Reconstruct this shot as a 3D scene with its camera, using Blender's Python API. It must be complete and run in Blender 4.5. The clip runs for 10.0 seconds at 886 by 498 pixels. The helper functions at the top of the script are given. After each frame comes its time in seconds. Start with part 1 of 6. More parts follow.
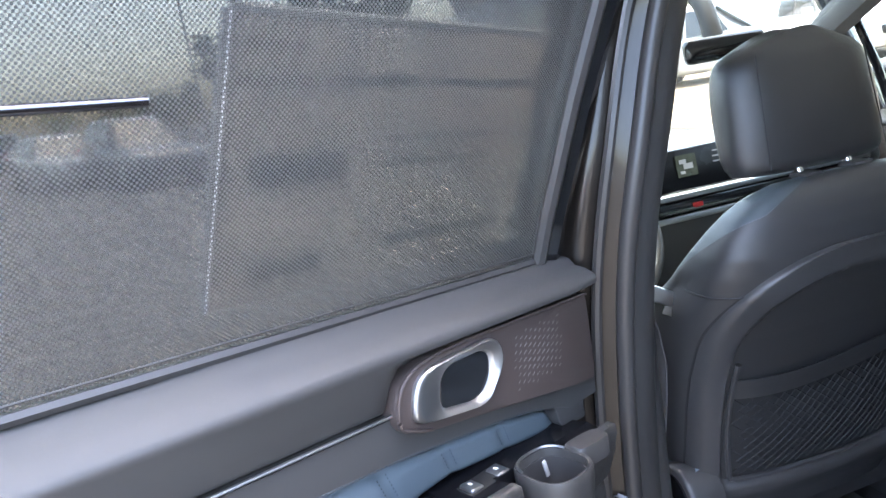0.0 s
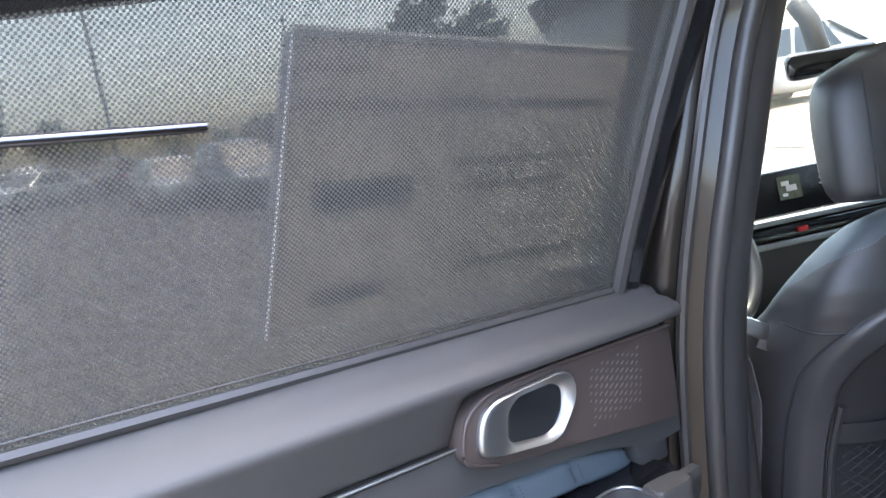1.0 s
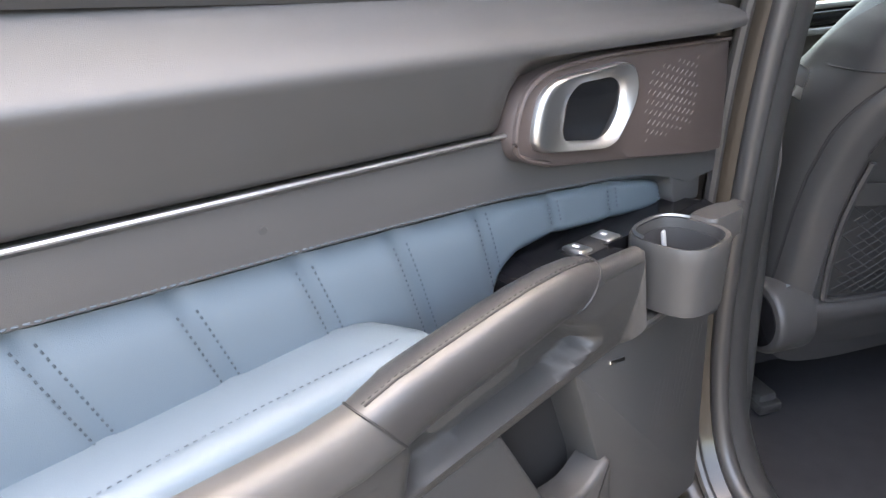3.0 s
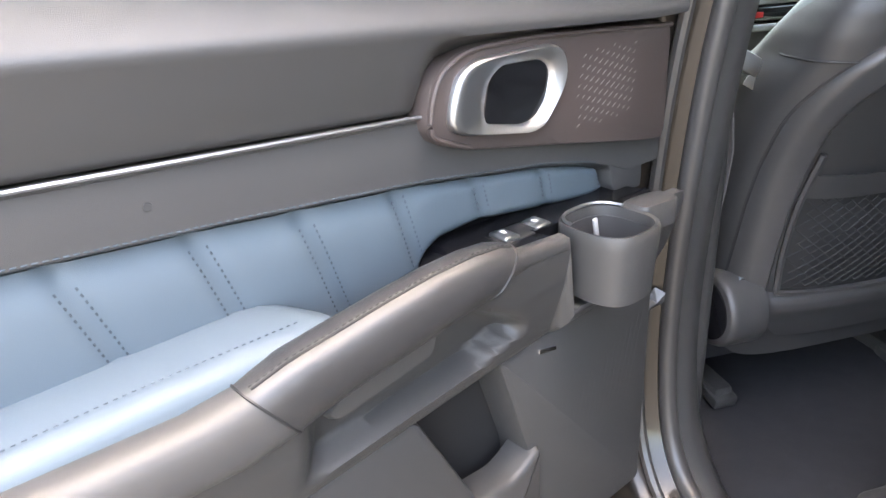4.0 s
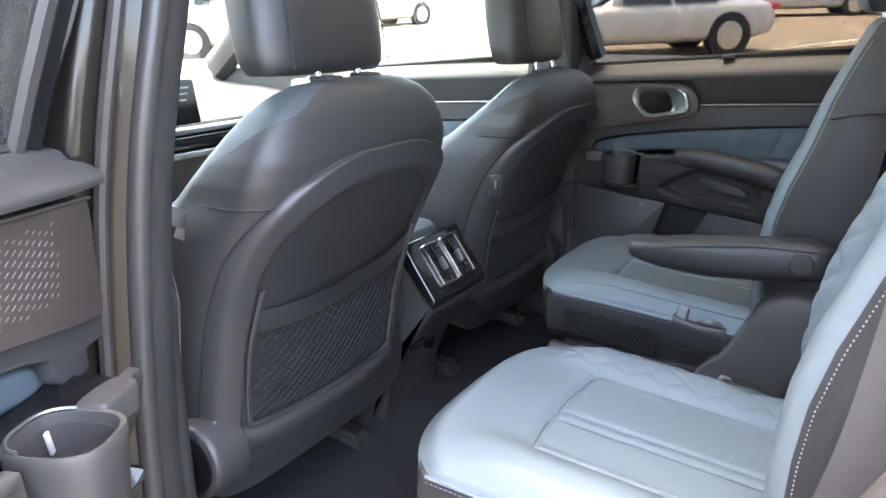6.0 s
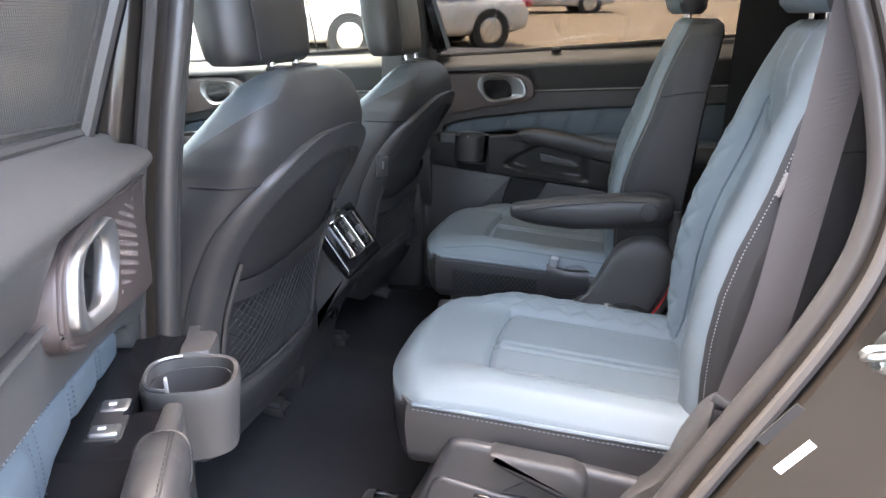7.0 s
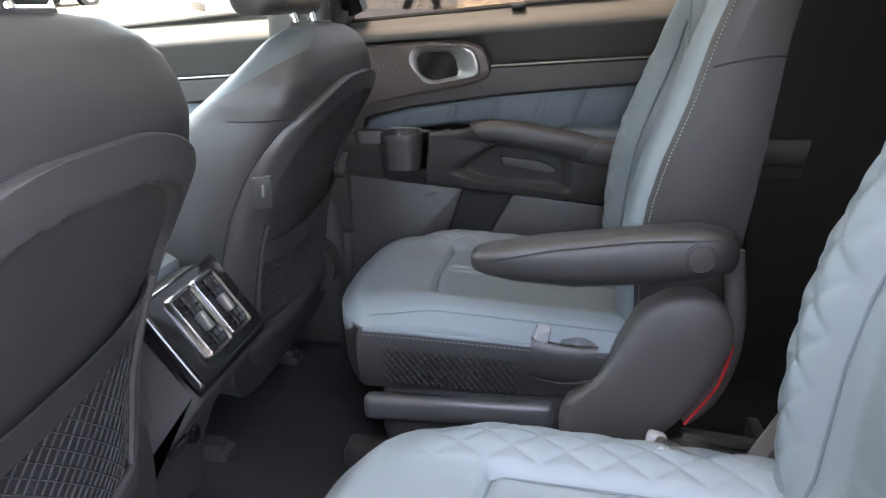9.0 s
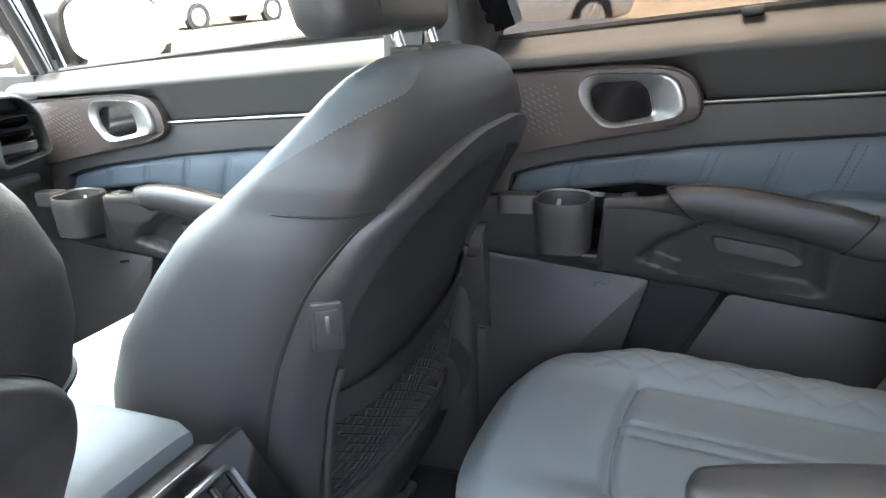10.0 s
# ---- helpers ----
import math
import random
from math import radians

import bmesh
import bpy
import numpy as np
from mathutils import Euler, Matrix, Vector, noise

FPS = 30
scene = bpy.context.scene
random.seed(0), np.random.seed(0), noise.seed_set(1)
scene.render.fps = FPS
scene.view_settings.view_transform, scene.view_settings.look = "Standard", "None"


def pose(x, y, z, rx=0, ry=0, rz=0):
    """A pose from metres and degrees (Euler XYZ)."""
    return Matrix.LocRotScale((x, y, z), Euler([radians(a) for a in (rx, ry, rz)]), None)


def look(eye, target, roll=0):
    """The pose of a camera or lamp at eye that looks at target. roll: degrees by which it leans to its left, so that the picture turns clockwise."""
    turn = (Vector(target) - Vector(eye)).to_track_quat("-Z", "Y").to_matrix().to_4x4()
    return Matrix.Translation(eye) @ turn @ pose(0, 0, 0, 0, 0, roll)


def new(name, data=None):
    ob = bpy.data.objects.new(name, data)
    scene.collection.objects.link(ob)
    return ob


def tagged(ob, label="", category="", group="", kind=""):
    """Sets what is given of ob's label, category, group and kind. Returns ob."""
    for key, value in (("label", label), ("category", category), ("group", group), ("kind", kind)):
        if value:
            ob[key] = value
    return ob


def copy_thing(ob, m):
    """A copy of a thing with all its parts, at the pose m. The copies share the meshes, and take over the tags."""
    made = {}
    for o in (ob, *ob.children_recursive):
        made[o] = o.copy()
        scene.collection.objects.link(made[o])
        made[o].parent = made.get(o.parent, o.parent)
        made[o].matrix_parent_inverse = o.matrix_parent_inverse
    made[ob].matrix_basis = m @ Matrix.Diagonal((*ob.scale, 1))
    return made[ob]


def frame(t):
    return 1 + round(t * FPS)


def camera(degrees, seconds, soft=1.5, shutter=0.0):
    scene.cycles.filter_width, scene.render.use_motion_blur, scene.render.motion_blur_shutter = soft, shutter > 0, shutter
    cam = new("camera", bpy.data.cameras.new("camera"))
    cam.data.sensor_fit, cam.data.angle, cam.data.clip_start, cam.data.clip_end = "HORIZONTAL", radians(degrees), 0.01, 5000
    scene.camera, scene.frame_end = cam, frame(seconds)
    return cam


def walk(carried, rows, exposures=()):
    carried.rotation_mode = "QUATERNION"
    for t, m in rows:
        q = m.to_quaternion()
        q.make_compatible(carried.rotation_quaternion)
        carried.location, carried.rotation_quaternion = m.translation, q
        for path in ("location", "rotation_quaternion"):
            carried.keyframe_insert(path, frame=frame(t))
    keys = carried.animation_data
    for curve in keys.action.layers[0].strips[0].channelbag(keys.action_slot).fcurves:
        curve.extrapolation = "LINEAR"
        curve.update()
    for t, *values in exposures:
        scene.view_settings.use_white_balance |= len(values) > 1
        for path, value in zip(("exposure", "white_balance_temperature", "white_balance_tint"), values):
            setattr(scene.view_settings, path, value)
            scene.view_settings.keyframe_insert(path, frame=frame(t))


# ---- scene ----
cam = camera(61.6, 10.0)
PATH = [
    (0, (0.955, -1.216, 1.347), (-0.932, -0.715, 0.915), -9.6),
    (0.5, (0.942, -1.181, 1.343), (-1.003, -0.854, 1.013), -11.0),
    (1, (0.933, -1.181, 1.343), (-1.02, -0.912, 1.006), -10.2),
    (1.5, (0.935, -1.18, 1.307), (-0.999, -0.975, 0.87), -8.9),
    (2, (0.815, -1.293, 1.225), (-1.0, -0.865, 0.525), -4.6),
    (2.5, (0.766, -1.334, 1.184), (-1.01, -0.859, 0.401), -4.15),
    (4, (0.78, -1.246, 1.149), (-0.986, -0.778, 0.336), -3.0),
    (4.5, (0.762, -1.218, 1.176), (-0.874, -0.381, 0.391), -2.0),
    (5, (0.773, -1.155, 1.195), (-0.704, 0.004, 0.506), -2.2),
    (5.5, (0.778, -1.129, 1.2), (-0.492, 0.287, 0.581), -1.1),
    (7, (0.561, -1.493, 1.206), (0.121, 0.363, 0.607), 0.7),
    (7.5, (0.547, -1.475, 1.187), (0.246, 0.405, 0.575), 0.5),
    (8, (0.55, -1.3, 1.17), (0.3, 0.583, 0.545), 0.5),
    (8.5, (0.521, -1.087, 1.156), (0.279, 0.793, 0.517), 0.1),
    (9, (0.44, -0.845, 1.131), (0.156, 1.029, 0.494), -0.6),
    (9.5, (0.38, -0.613, 1.131), (0.005, 1.246, 0.497), -1.4),
    (10, (0.342, -0.363, 1.13), (-0.354, 1.411, 0.522), -2.2),
]
walk(cam, [(t, look(eye, target, roll)) for t, eye, target, roll in PATH],
     [(0.0, 4.45, 6550, 10), (0.5, 4.42, 6600, 10), (1.0, 4.28, 6750, 10), (1.5, 4.17, 6700, 10), (2.0, 4.12, 7500, 10), (2.5, 4.42, 7850, 10), (4.0, 4.85, 7900, 10), (4.5, 5.1, 7800, 10), (5.5, 5.2, 7150, 10), (7.5, 4.82, 7500, 13), (8.5, 5.05, 7600, 13), (9.0, 5.45, 7850, 15), (9.5, 5.65, 7650, 15), (10.0, 5.68, 7550, 13)])

# ---- light ----
world = bpy.data.worlds.new("sky")
scene.world = world
world.use_nodes = True
wn = world.node_tree
sky = wn.nodes.new("ShaderNodeTexSky")
sky.sky_type = "NISHITA"
sky.sun_disc = False
sky.sun_elevation = radians(79)
sky.sun_rotation = radians(-72)
sky.air_density = 1.0
sky.dust_density = 5.0
sky.ozone_density = 1.0
wn.links.new(sky.outputs[0], wn.nodes["Background"].inputs[0])
wn.nodes["Background"].inputs[1].default_value = 0.15
sun_data = bpy.data.lights.new("sun", "SUN")
sun_data.energy, sun_data.angle, sun_data.color = 0.9, radians(5), (1.0, 0.965, 0.92)
sun = new("sun", sun_data)
sun.matrix_world = look((-2.25, 0.73, 12.6), (0, 0, 0))


# ---- materials ----
def mat(name, base, rough=0.5, metal=0.0, grain=0.0, grain_scale=400.0, vary=0.12, vary_scale=6.0, kind="noise", coat=0.0, spec=0.5, sheen=0.0):
    """A painted, leather, plastic or cloth surface: colour that varies at two scales, and fine relief."""
    m = bpy.data.materials.new(name)
    m.use_nodes = True
    nt = m.node_tree
    b = nt.nodes["Principled BSDF"]
    b.inputs["Roughness"].default_value = rough
    b.inputs["Metallic"].default_value = metal
    b.inputs["Specular IOR Level"].default_value = spec
    b.inputs["Coat Weight"].default_value = coat
    b.inputs["Coat Roughness"].default_value = 0.06
    b.inputs["Sheen Weight"].default_value = sheen
    tc = nt.nodes.new("ShaderNodeTexCoord")
    n1 = nt.nodes.new("ShaderNodeTexNoise")
    n1.inputs["Scale"].default_value = vary_scale
    n1.inputs["Detail"].default_value = 6
    nt.links.new(tc.outputs["Object"], n1.inputs["Vector"])
    mix = nt.nodes.new("ShaderNodeMix")
    mix.data_type = "RGBA"
    mix.inputs["A"].default_value = (*[c * (1 - vary) for c in base], 1)
    mix.inputs["B"].default_value = (*[min(1, c * (1 + vary)) for c in base], 1)
    nt.links.new(n1.outputs["Fac"], mix.inputs["Factor"])
    nt.links.new(mix.outputs["Result"], b.inputs["Base Color"])
    rr = nt.nodes.new("ShaderNodeMapRange")
    rr.inputs["To Min"].default_value = max(0.02, rough - 0.08)
    rr.inputs["To Max"].default_value = min(1, rough + 0.08)
    nt.links.new(n1.outputs["Fac"], rr.inputs["Value"])
    nt.links.new(rr.outputs["Result"], b.inputs["Roughness"])
    if grain:
        if kind == "leather":
            g = nt.nodes.new("ShaderNodeTexVoronoi")
            g.feature = "DISTANCE_TO_EDGE"
            out = "Distance"
        else:
            g = nt.nodes.new("ShaderNodeTexNoise")
            g.inputs["Detail"].default_value = 3
            out = "Fac"
        g.inputs["Scale"].default_value = grain_scale
        nt.links.new(tc.outputs["Object"], g.inputs["Vector"])
        bp = nt.nodes.new("ShaderNodeBump")
        bp.inputs["Strength"].default_value = grain
        bp.inputs["Distance"].default_value = 0.002
        nt.links.new(g.outputs[out], bp.inputs["Height"])
        nt.links.new(bp.outputs["Normal"], b.inputs["Normal"])
    return m


def two_tone(name, base_a, base_b, rough=0.42):
    """Leather whose colour changes along the seam where the mesh's zone value crosses nought."""
    m = mat(name, base_a, rough, spec=0.55, grain=0.22, grain_scale=900, kind="leather", vary=0.08)
    nt = m.node_tree
    b = nt.nodes["Principled BSDF"]
    at = nt.nodes.new("ShaderNodeAttribute")
    at.attribute_name = "zone"
    gt = nt.nodes.new("ShaderNodeMath")
    gt.operation = "GREATER_THAN"
    gt.inputs[1].default_value = 0.0
    nt.links.new(at.outputs["Fac"], gt.inputs[0])
    mx = nt.nodes.new("ShaderNodeMix")
    mx.data_type = "RGBA"
    old = b.inputs["Base Color"].links[0].from_socket
    nt.links.new(gt.outputs[0], mx.inputs["Factor"])
    nt.links.new(old, mx.inputs["A"])
    mx.inputs["B"].default_value = (*base_b, 1)
    nt.links.new(mx.outputs["Result"], b.inputs["Base Color"])
    return m


def zoned(ob, values):
    at = ob.data.attributes.new("zone", "FLOAT", "POINT")
    at.data.foreach_set("value", values)
    return ob


def glass(name, tint, rough=0.0):
    m = bpy.data.materials.new(name)
    m.use_nodes = True
    nt = m.node_tree
    nt.nodes.remove(nt.nodes["Principled BSDF"])
    out = nt.nodes["Material Output"]
    tr = nt.nodes.new("ShaderNodeBsdfTransparent")
    tr.inputs[0].default_value = (*tint, 1)
    gl = nt.nodes.new("ShaderNodeBsdfGlossy")
    gl.inputs["Roughness"].default_value = rough
    lw = nt.nodes.new("ShaderNodeLayerWeight")
    pw = nt.nodes.new("ShaderNodeMath")
    pw.operation = "POWER"
    pw.inputs[1].default_value = 5.0
    nt.links.new(lw.outputs["Facing"], pw.inputs[0])
    fr = nt.nodes.new("ShaderNodeMath")
    fr.operation = "MULTIPLY_ADD"
    fr.inputs[1].default_value, fr.inputs[2].default_value = 0.95, 0.035
    nt.links.new(pw.outputs[0], fr.inputs[0])
    mx = nt.nodes.new("ShaderNodeMixShader")
    nt.links.new(fr.outputs[0], mx.inputs[0])
    nt.links.new(tr.outputs[0], mx.inputs[1])
    nt.links.new(gl.outputs[0], mx.inputs[2])
    nt.links.new(mx.outputs[0], out.inputs[0])
    return m


def mesh_cloth(name, base, period, hole):
    """Woven shade cloth: small round holes in a staggered grid."""
    m = bpy.data.materials.new(name)
    m.use_nodes = True
    nt = m.node_tree
    b = nt.nodes["Principled BSDF"]
    b.inputs["Base Color"].default_value = (*base, 1)
    b.inputs["Roughness"].default_value = 0.6
    out = nt.nodes["Material Output"]
    tc = nt.nodes.new("ShaderNodeTexCoord")
    sep = nt.nodes.new("ShaderNodeSeparateXYZ")
    nt.links.new(tc.outputs["Object"], sep.inputs[0])

    def math_node(op, a, bb=None):
        n = nt.nodes.new("ShaderNodeMath")
        n.operation = op
        for i, v in enumerate((a, bb)):
            if v is None:
                continue
            if isinstance(v, (int, float)):
                n.inputs[i].default_value = v
            else:
                nt.links.new(v, n.inputs[i])
        return n.outputs[0]

    k = 2 * math.pi / period
    u = math_node("MULTIPLY", sep.outputs["X"], k)
    v = math_node("MULTIPLY", sep.outputs["Z"], k)
    w = math_node("MULTIPLY", math_node("COSINE", u), math_node("COSINE", v))
    ramp = nt.nodes.new("ShaderNodeMapRange")
    ramp.interpolation_type = "SMOOTHSTEP"
    ramp.inputs["From Min"].default_value, ramp.inputs["From Max"].default_value = hole - 0.30, hole + 0.40
    ramp.inputs["To Min"].default_value, ramp.inputs["To Max"].default_value = 1.0, 0.0
    nt.links.new(w, ramp.inputs["Value"])
    solid = ramp.outputs["Result"]
    shade_mix = nt.nodes.new("ShaderNodeMix")
    shade_mix.data_type = "RGBA"
    shade_mix.inputs["A"].default_value = (base[0] * 0.5, base[1] * 0.5, base[2] * 0.5, 1)
    shade_mix.inputs["B"].default_value = (base[0] * 1.1, base[1] * 1.1, base[2] * 1.1, 1)
    nt.links.new(solid, shade_mix.inputs["Factor"])
    nt.links.new(shade_mix.outputs["Result"], b.inputs["Base Color"])
    tr = nt.nodes.new("ShaderNodeBsdfTransparent")
    mx = nt.nodes.new("ShaderNodeMixShader")
    fac = math_node("ADD", math_node("MULTIPLY", solid, 0.59), 0.155)
    nt.links.new(fac, mx.inputs[0])
    nt.links.new(tr.outputs[0], mx.inputs[1])
    nt.links.new(b.outputs[0], mx.inputs[2])
    nt.links.new(mx.outputs[0], out.inputs[0])
    return m


BLACK_LEATHER = mat("black_leather", (0.030, 0.029, 0.0295), 0.33, spec=0.7, grain=0.25, grain_scale=900, kind="leather")
BLUE = (0.158, 0.190, 0.208)
TWO_TONE = two_tone("black_and_blue_leather", (0.032, 0.031, 0.0315), BLUE)
SLATE = (0.092, 0.117, 0.138)
FRONT_LEATHER = two_tone("black_and_slate_leather", (0.032, 0.031, 0.0315), (0.05, 0.063, 0.07))
DOOR_LEATHER = mat("slate_blue_leather", SLATE, 0.48, spec=0.35, grain=0.2, grain_scale=900, kind="leather", vary=0.07)
BLUE_SEAM = mat("blue_seam", (0.10, 0.13, 0.15), 0.7)
BLUE_LEATHER = mat("blue_grey_leather", BLUE, 0.5, spec=0.35, grain=0.2, grain_scale=900, kind="leather", vary=0.06)
SOFT_TRIM = mat("dark_grey_soft_trim", (0.057, 0.0545, 0.0535), 0.42, grain=0.2, grain_scale=1100, kind="leather")
HARD_TRIM = mat("charcoal_plastic", (0.043, 0.0415, 0.041), 0.42, grain=0.25, grain_scale=1400)
# Charcoal trim coloured near black to hold the shade of the load area.
SHADED_REAR_TRIM = mat("shaded_rear_trim", (0.014, 0.0138, 0.0142), 0.6, grain=0.2, grain_scale=1400)
BRONZE_TRIM = mat("bronze_satin_trim", (0.085, 0.066, 0.061), 0.40, metal=0.35, grain=0.1, grain_scale=1500)
SHELL_TRIM = mat("seat_shell_plastic", (0.042, 0.0405, 0.041), 0.33, grain=0.2, grain_scale=1400)
# Shell plastic in a lighter colour, for the stronger light on the recliner covers.
LIT_COVER_TRIM = mat("lit_warm_grey_plastic", (0.078, 0.074, 0.072), 0.42, grain=0.25, grain_scale=1400)
PANEL_BLACK = mat("satin_black", (0.007, 0.007, 0.008), 0.25, spec=0.12)
SILVER = mat("bright_satin_silver", (0.5, 0.5, 0.5), 0.25, metal=1.0, vary=0.04)
TAG_WHITE = mat("paper_tag", (0.4, 0.4, 0.39), 0.7)
GLOSS_BLACK = mat("piano_black", (0.008, 0.008, 0.009), 0.08, coat=0.6)
SATIN_CHROME = mat("satin_chrome", (0.40, 0.40, 0.40), 0.40, metal=1.0, vary=0.04)
CHROME = mat("bright_chrome", (0.85, 0.85, 0.86), 0.1, metal=1.0, vary=0.03)
RUBBER = mat("rubber_seal", (0.045, 0.042, 0.041), 0.36, grain=0.1, grain_scale=700)
PAINT = mat("graphite_metallic_paint", (0.026, 0.022, 0.019), 0.34, metal=0.6, coat=0.5, spec=0.25, grain=0.03, grain_scale=3000, vary=0.08)
CARPET = mat("dark_carpet", (0.03, 0.0295, 0.033), 0.95, grain=0.9, grain_scale=1500, vary=0.3, vary_scale=30, spec=0.2)
NETTING = mat("black_netting", (0.017, 0.017, 0.018), 0.85, grain=0.3, grain_scale=2500)
# Near black for joints and small black parts, and for shade inside openings.
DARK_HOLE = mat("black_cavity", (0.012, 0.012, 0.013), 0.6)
BELT = mat("belt_webbing", (0.11, 0.10, 0.10), 0.75, grain=0.5, grain_scale=2200, spec=0.3)
for ribbed, rate in ((BELT, 330.0),):
    tree = ribbed.node_tree
    wave = tree.nodes.new("ShaderNodeTexWave")
    wave.bands_direction = "X"
    wave.inputs["Scale"].default_value = rate
    rib = tree.nodes.new("ShaderNodeBump")
    rib.inputs["Strength"].default_value, rib.inputs["Distance"].default_value = 0.6, 0.001
    where = tree.nodes.new("ShaderNodeTexCoord")
    tree.links.new(where.outputs["Object"], wave.inputs["Vector"])
    tree.links.new(wave.outputs["Fac"], rib.inputs["Height"])
    tree.links.new(rib.outputs["Normal"], tree.nodes["Principled BSDF"].inputs["Normal"])
THREAD = mat("grey_thread", (0.13, 0.14, 0.15), 0.8)
PALE_THREAD = mat("pale_thread", (0.3, 0.3, 0.295), 0.8)
BLUE_THREAD = mat("slate_thread", (0.045, 0.058, 0.07), 0.8)
WHITE = mat("white_label", (0.8, 0.8, 0.8), 0.5, vary=0.03)
POST_GREY = mat("dark_grey_metal", (0.10, 0.10, 0.105), 0.4, metal=0.3)
BAR_METAL = mat("dark_polished_metal", (0.16, 0.16, 0.18), 0.16, metal=1.0, vary=0.05)
RED = mat("red_strap", (0.55, 0.02, 0.02), 0.6)
HEADLINER = mat("grey_headliner", (0.60, 0.59, 0.575), 0.95, grain=0.4, grain_scale=1500, spec=0.1)
STEEL = mat("bare_steel", (0.55, 0.55, 0.54), 0.32, metal=1.0)
GALVANISED = mat("galvanised_steel", (0.34, 0.35, 0.34), 0.36, metal=1.0, vary=0.2, vary_scale=80)
DULL_STEEL = mat("dull_steel", (0.11, 0.11, 0.108), 0.5, metal=1.0)
CLEAR_PLASTIC = mat("buckle_film", (0.28, 0.29, 0.3), 0.12, vary=0.1, vary_scale=60, coat=0.5)
MAP_GLOW = mat("screen_map", (0.02, 0.024, 0.02), 0.2, vary=0.9, vary_scale=60)
MAP_GLOW.node_tree.nodes["Principled BSDF"].inputs["Emission Color"].default_value = (0.5, 0.6, 0.45, 1)
MAP_GLOW.node_tree.nodes["Principled BSDF"].inputs["Emission Strength"].default_value = 0.004
SHADE = mesh_cloth("sunshade_cloth", (0.105, 0.103, 0.098), 0.0047, 0.05)
def blind_cloth(name, base):
    """Thin fabric that lets some daylight through."""
    m = bpy.data.materials.new(name)
    m.use_nodes = True
    nt = m.node_tree
    b = nt.nodes["Principled BSDF"]
    b.inputs["Base Color"].default_value = (0.42, 0.41, 0.40, 1)
    b.inputs["Roughness"].default_value = 0.9
    tl = nt.nodes.new("ShaderNodeBsdfTranslucent")
    tl.inputs[0].default_value = (*base, 1)
    ad = nt.nodes.new("ShaderNodeAddShader")
    nt.links.new(b.outputs[0], ad.inputs[0])
    nt.links.new(tl.outputs[0], ad.inputs[1])
    nt.links.new(ad.outputs[0], nt.nodes["Material Output"].inputs[0])
    return m


# Translucent fabric of the unseen roof blind, added to let light in.
BLIND = blind_cloth("added_blind_fabric", (0.05, 0.05, 0.05))
PAPER = blind_cloth("sticker_paper", (0.40, 0.372, 0.342))
CLEAR_GLASS = glass("window_glass", (0.74, 0.78, 0.755))
PRIVACY_GLASS = glass("privacy_glass", (0.245, 0.24, 0.23))
# Same glass as privacy_glass, its tint lightened to brighten the view out.
BRIGHT_DOOR_GLASS = glass("bright_door_glass", (0.34, 0.342, 0.325))
FILM = glass("clear_film", (0.78, 0.79, 0.79), 0.12)
TINTED_GLASS = glass("tinted_glass", (0.72, 0.755, 0.735))


# ---- mesh helpers ----
def build(name, verts, faces, material, parent=None, label="", angle=40, mats=(), face_mats=None):
    me = bpy.data.meshes.new(name)
    me.from_pydata([tuple(v) for v in verts], [], faces)
    me.validate()
    bm = bmesh.new()
    bm.from_mesh(me)
    bmesh.ops.recalc_face_normals(bm, faces=bm.faces)
    bm.to_mesh(me)
    bm.free()
    for m in (material, *mats):
        me.materials.append(m)
    if face_mats is not None and len(face_mats) == len(me.polygons):
        me.polygons.foreach_set("material_index", face_mats)
    me.shade_smooth()
    me.set_sharp_from_angle(angle=radians(angle))
    ob = new(name, me)
    if parent:
        ob.parent = parent
    if label:
        tagged(ob, label)
    return ob


def thing(name, label, category, group="", at=(0, 0, 0), kind=""):
    ob = new(name)
    ob.location = at
    ob.empty_display_size = 0.05
    return tagged(ob, label, category, group, kind)


def part(name, bm, material, parent, label="", angle=40):
    me = bpy.data.meshes.new(name)
    bmesh.ops.recalc_face_normals(bm, faces=bm.faces)
    bm.to_mesh(me)
    bm.free()
    me.materials.append(material)
    me.shade_smooth()
    me.set_sharp_from_angle(angle=radians(angle))
    ob = new(name, me)
    ob.parent = parent
    if label:
        tagged(ob, label)
    return ob


def smooth(points, n=8, closed=False):
    """Catmull-Rom points along a polyline."""
    P = [Vector(p) for p in points]
    out = []
    m = len(P)
    for i in range(m if closed else m - 1):
        p0 = P[(i - 1) % m] if closed or i else P[0]
        p1, p2 = P[i], P[(i + 1) % m]
        p3 = P[(i + 2) % m] if closed or i + 2 < m else P[-1]
        for k in range(n):
            t = k / n
            out.append(0.5 * ((2 * p1) + (p2 - p0) * t + (2 * p0 - 5 * p1 + 4 * p2 - p3) * t * t + (3 * p1 - p0 - 3 * p2 + p3) * t ** 3))
    if not closed:
        out.append(P[-1])
    return out


def ease(a, b, t):
    t = max(0.0, min(1.0, (t - a) / (b - a)))
    return t * t * (3 - 2 * t)


def table(rows, t):
    """Smoothly read a row of values at t from rows of (t, value, ...)."""
    if t <= rows[0][0]:
        return rows[0][1:]
    for a, b in zip(rows, rows[1:]):
        if t <= b[0]:
            k = (t - a[0]) / (b[0] - a[0])
            return tuple(u + (v - u) * k for u, v in zip(a[1:], b[1:]))
    return rows[-1][1:]


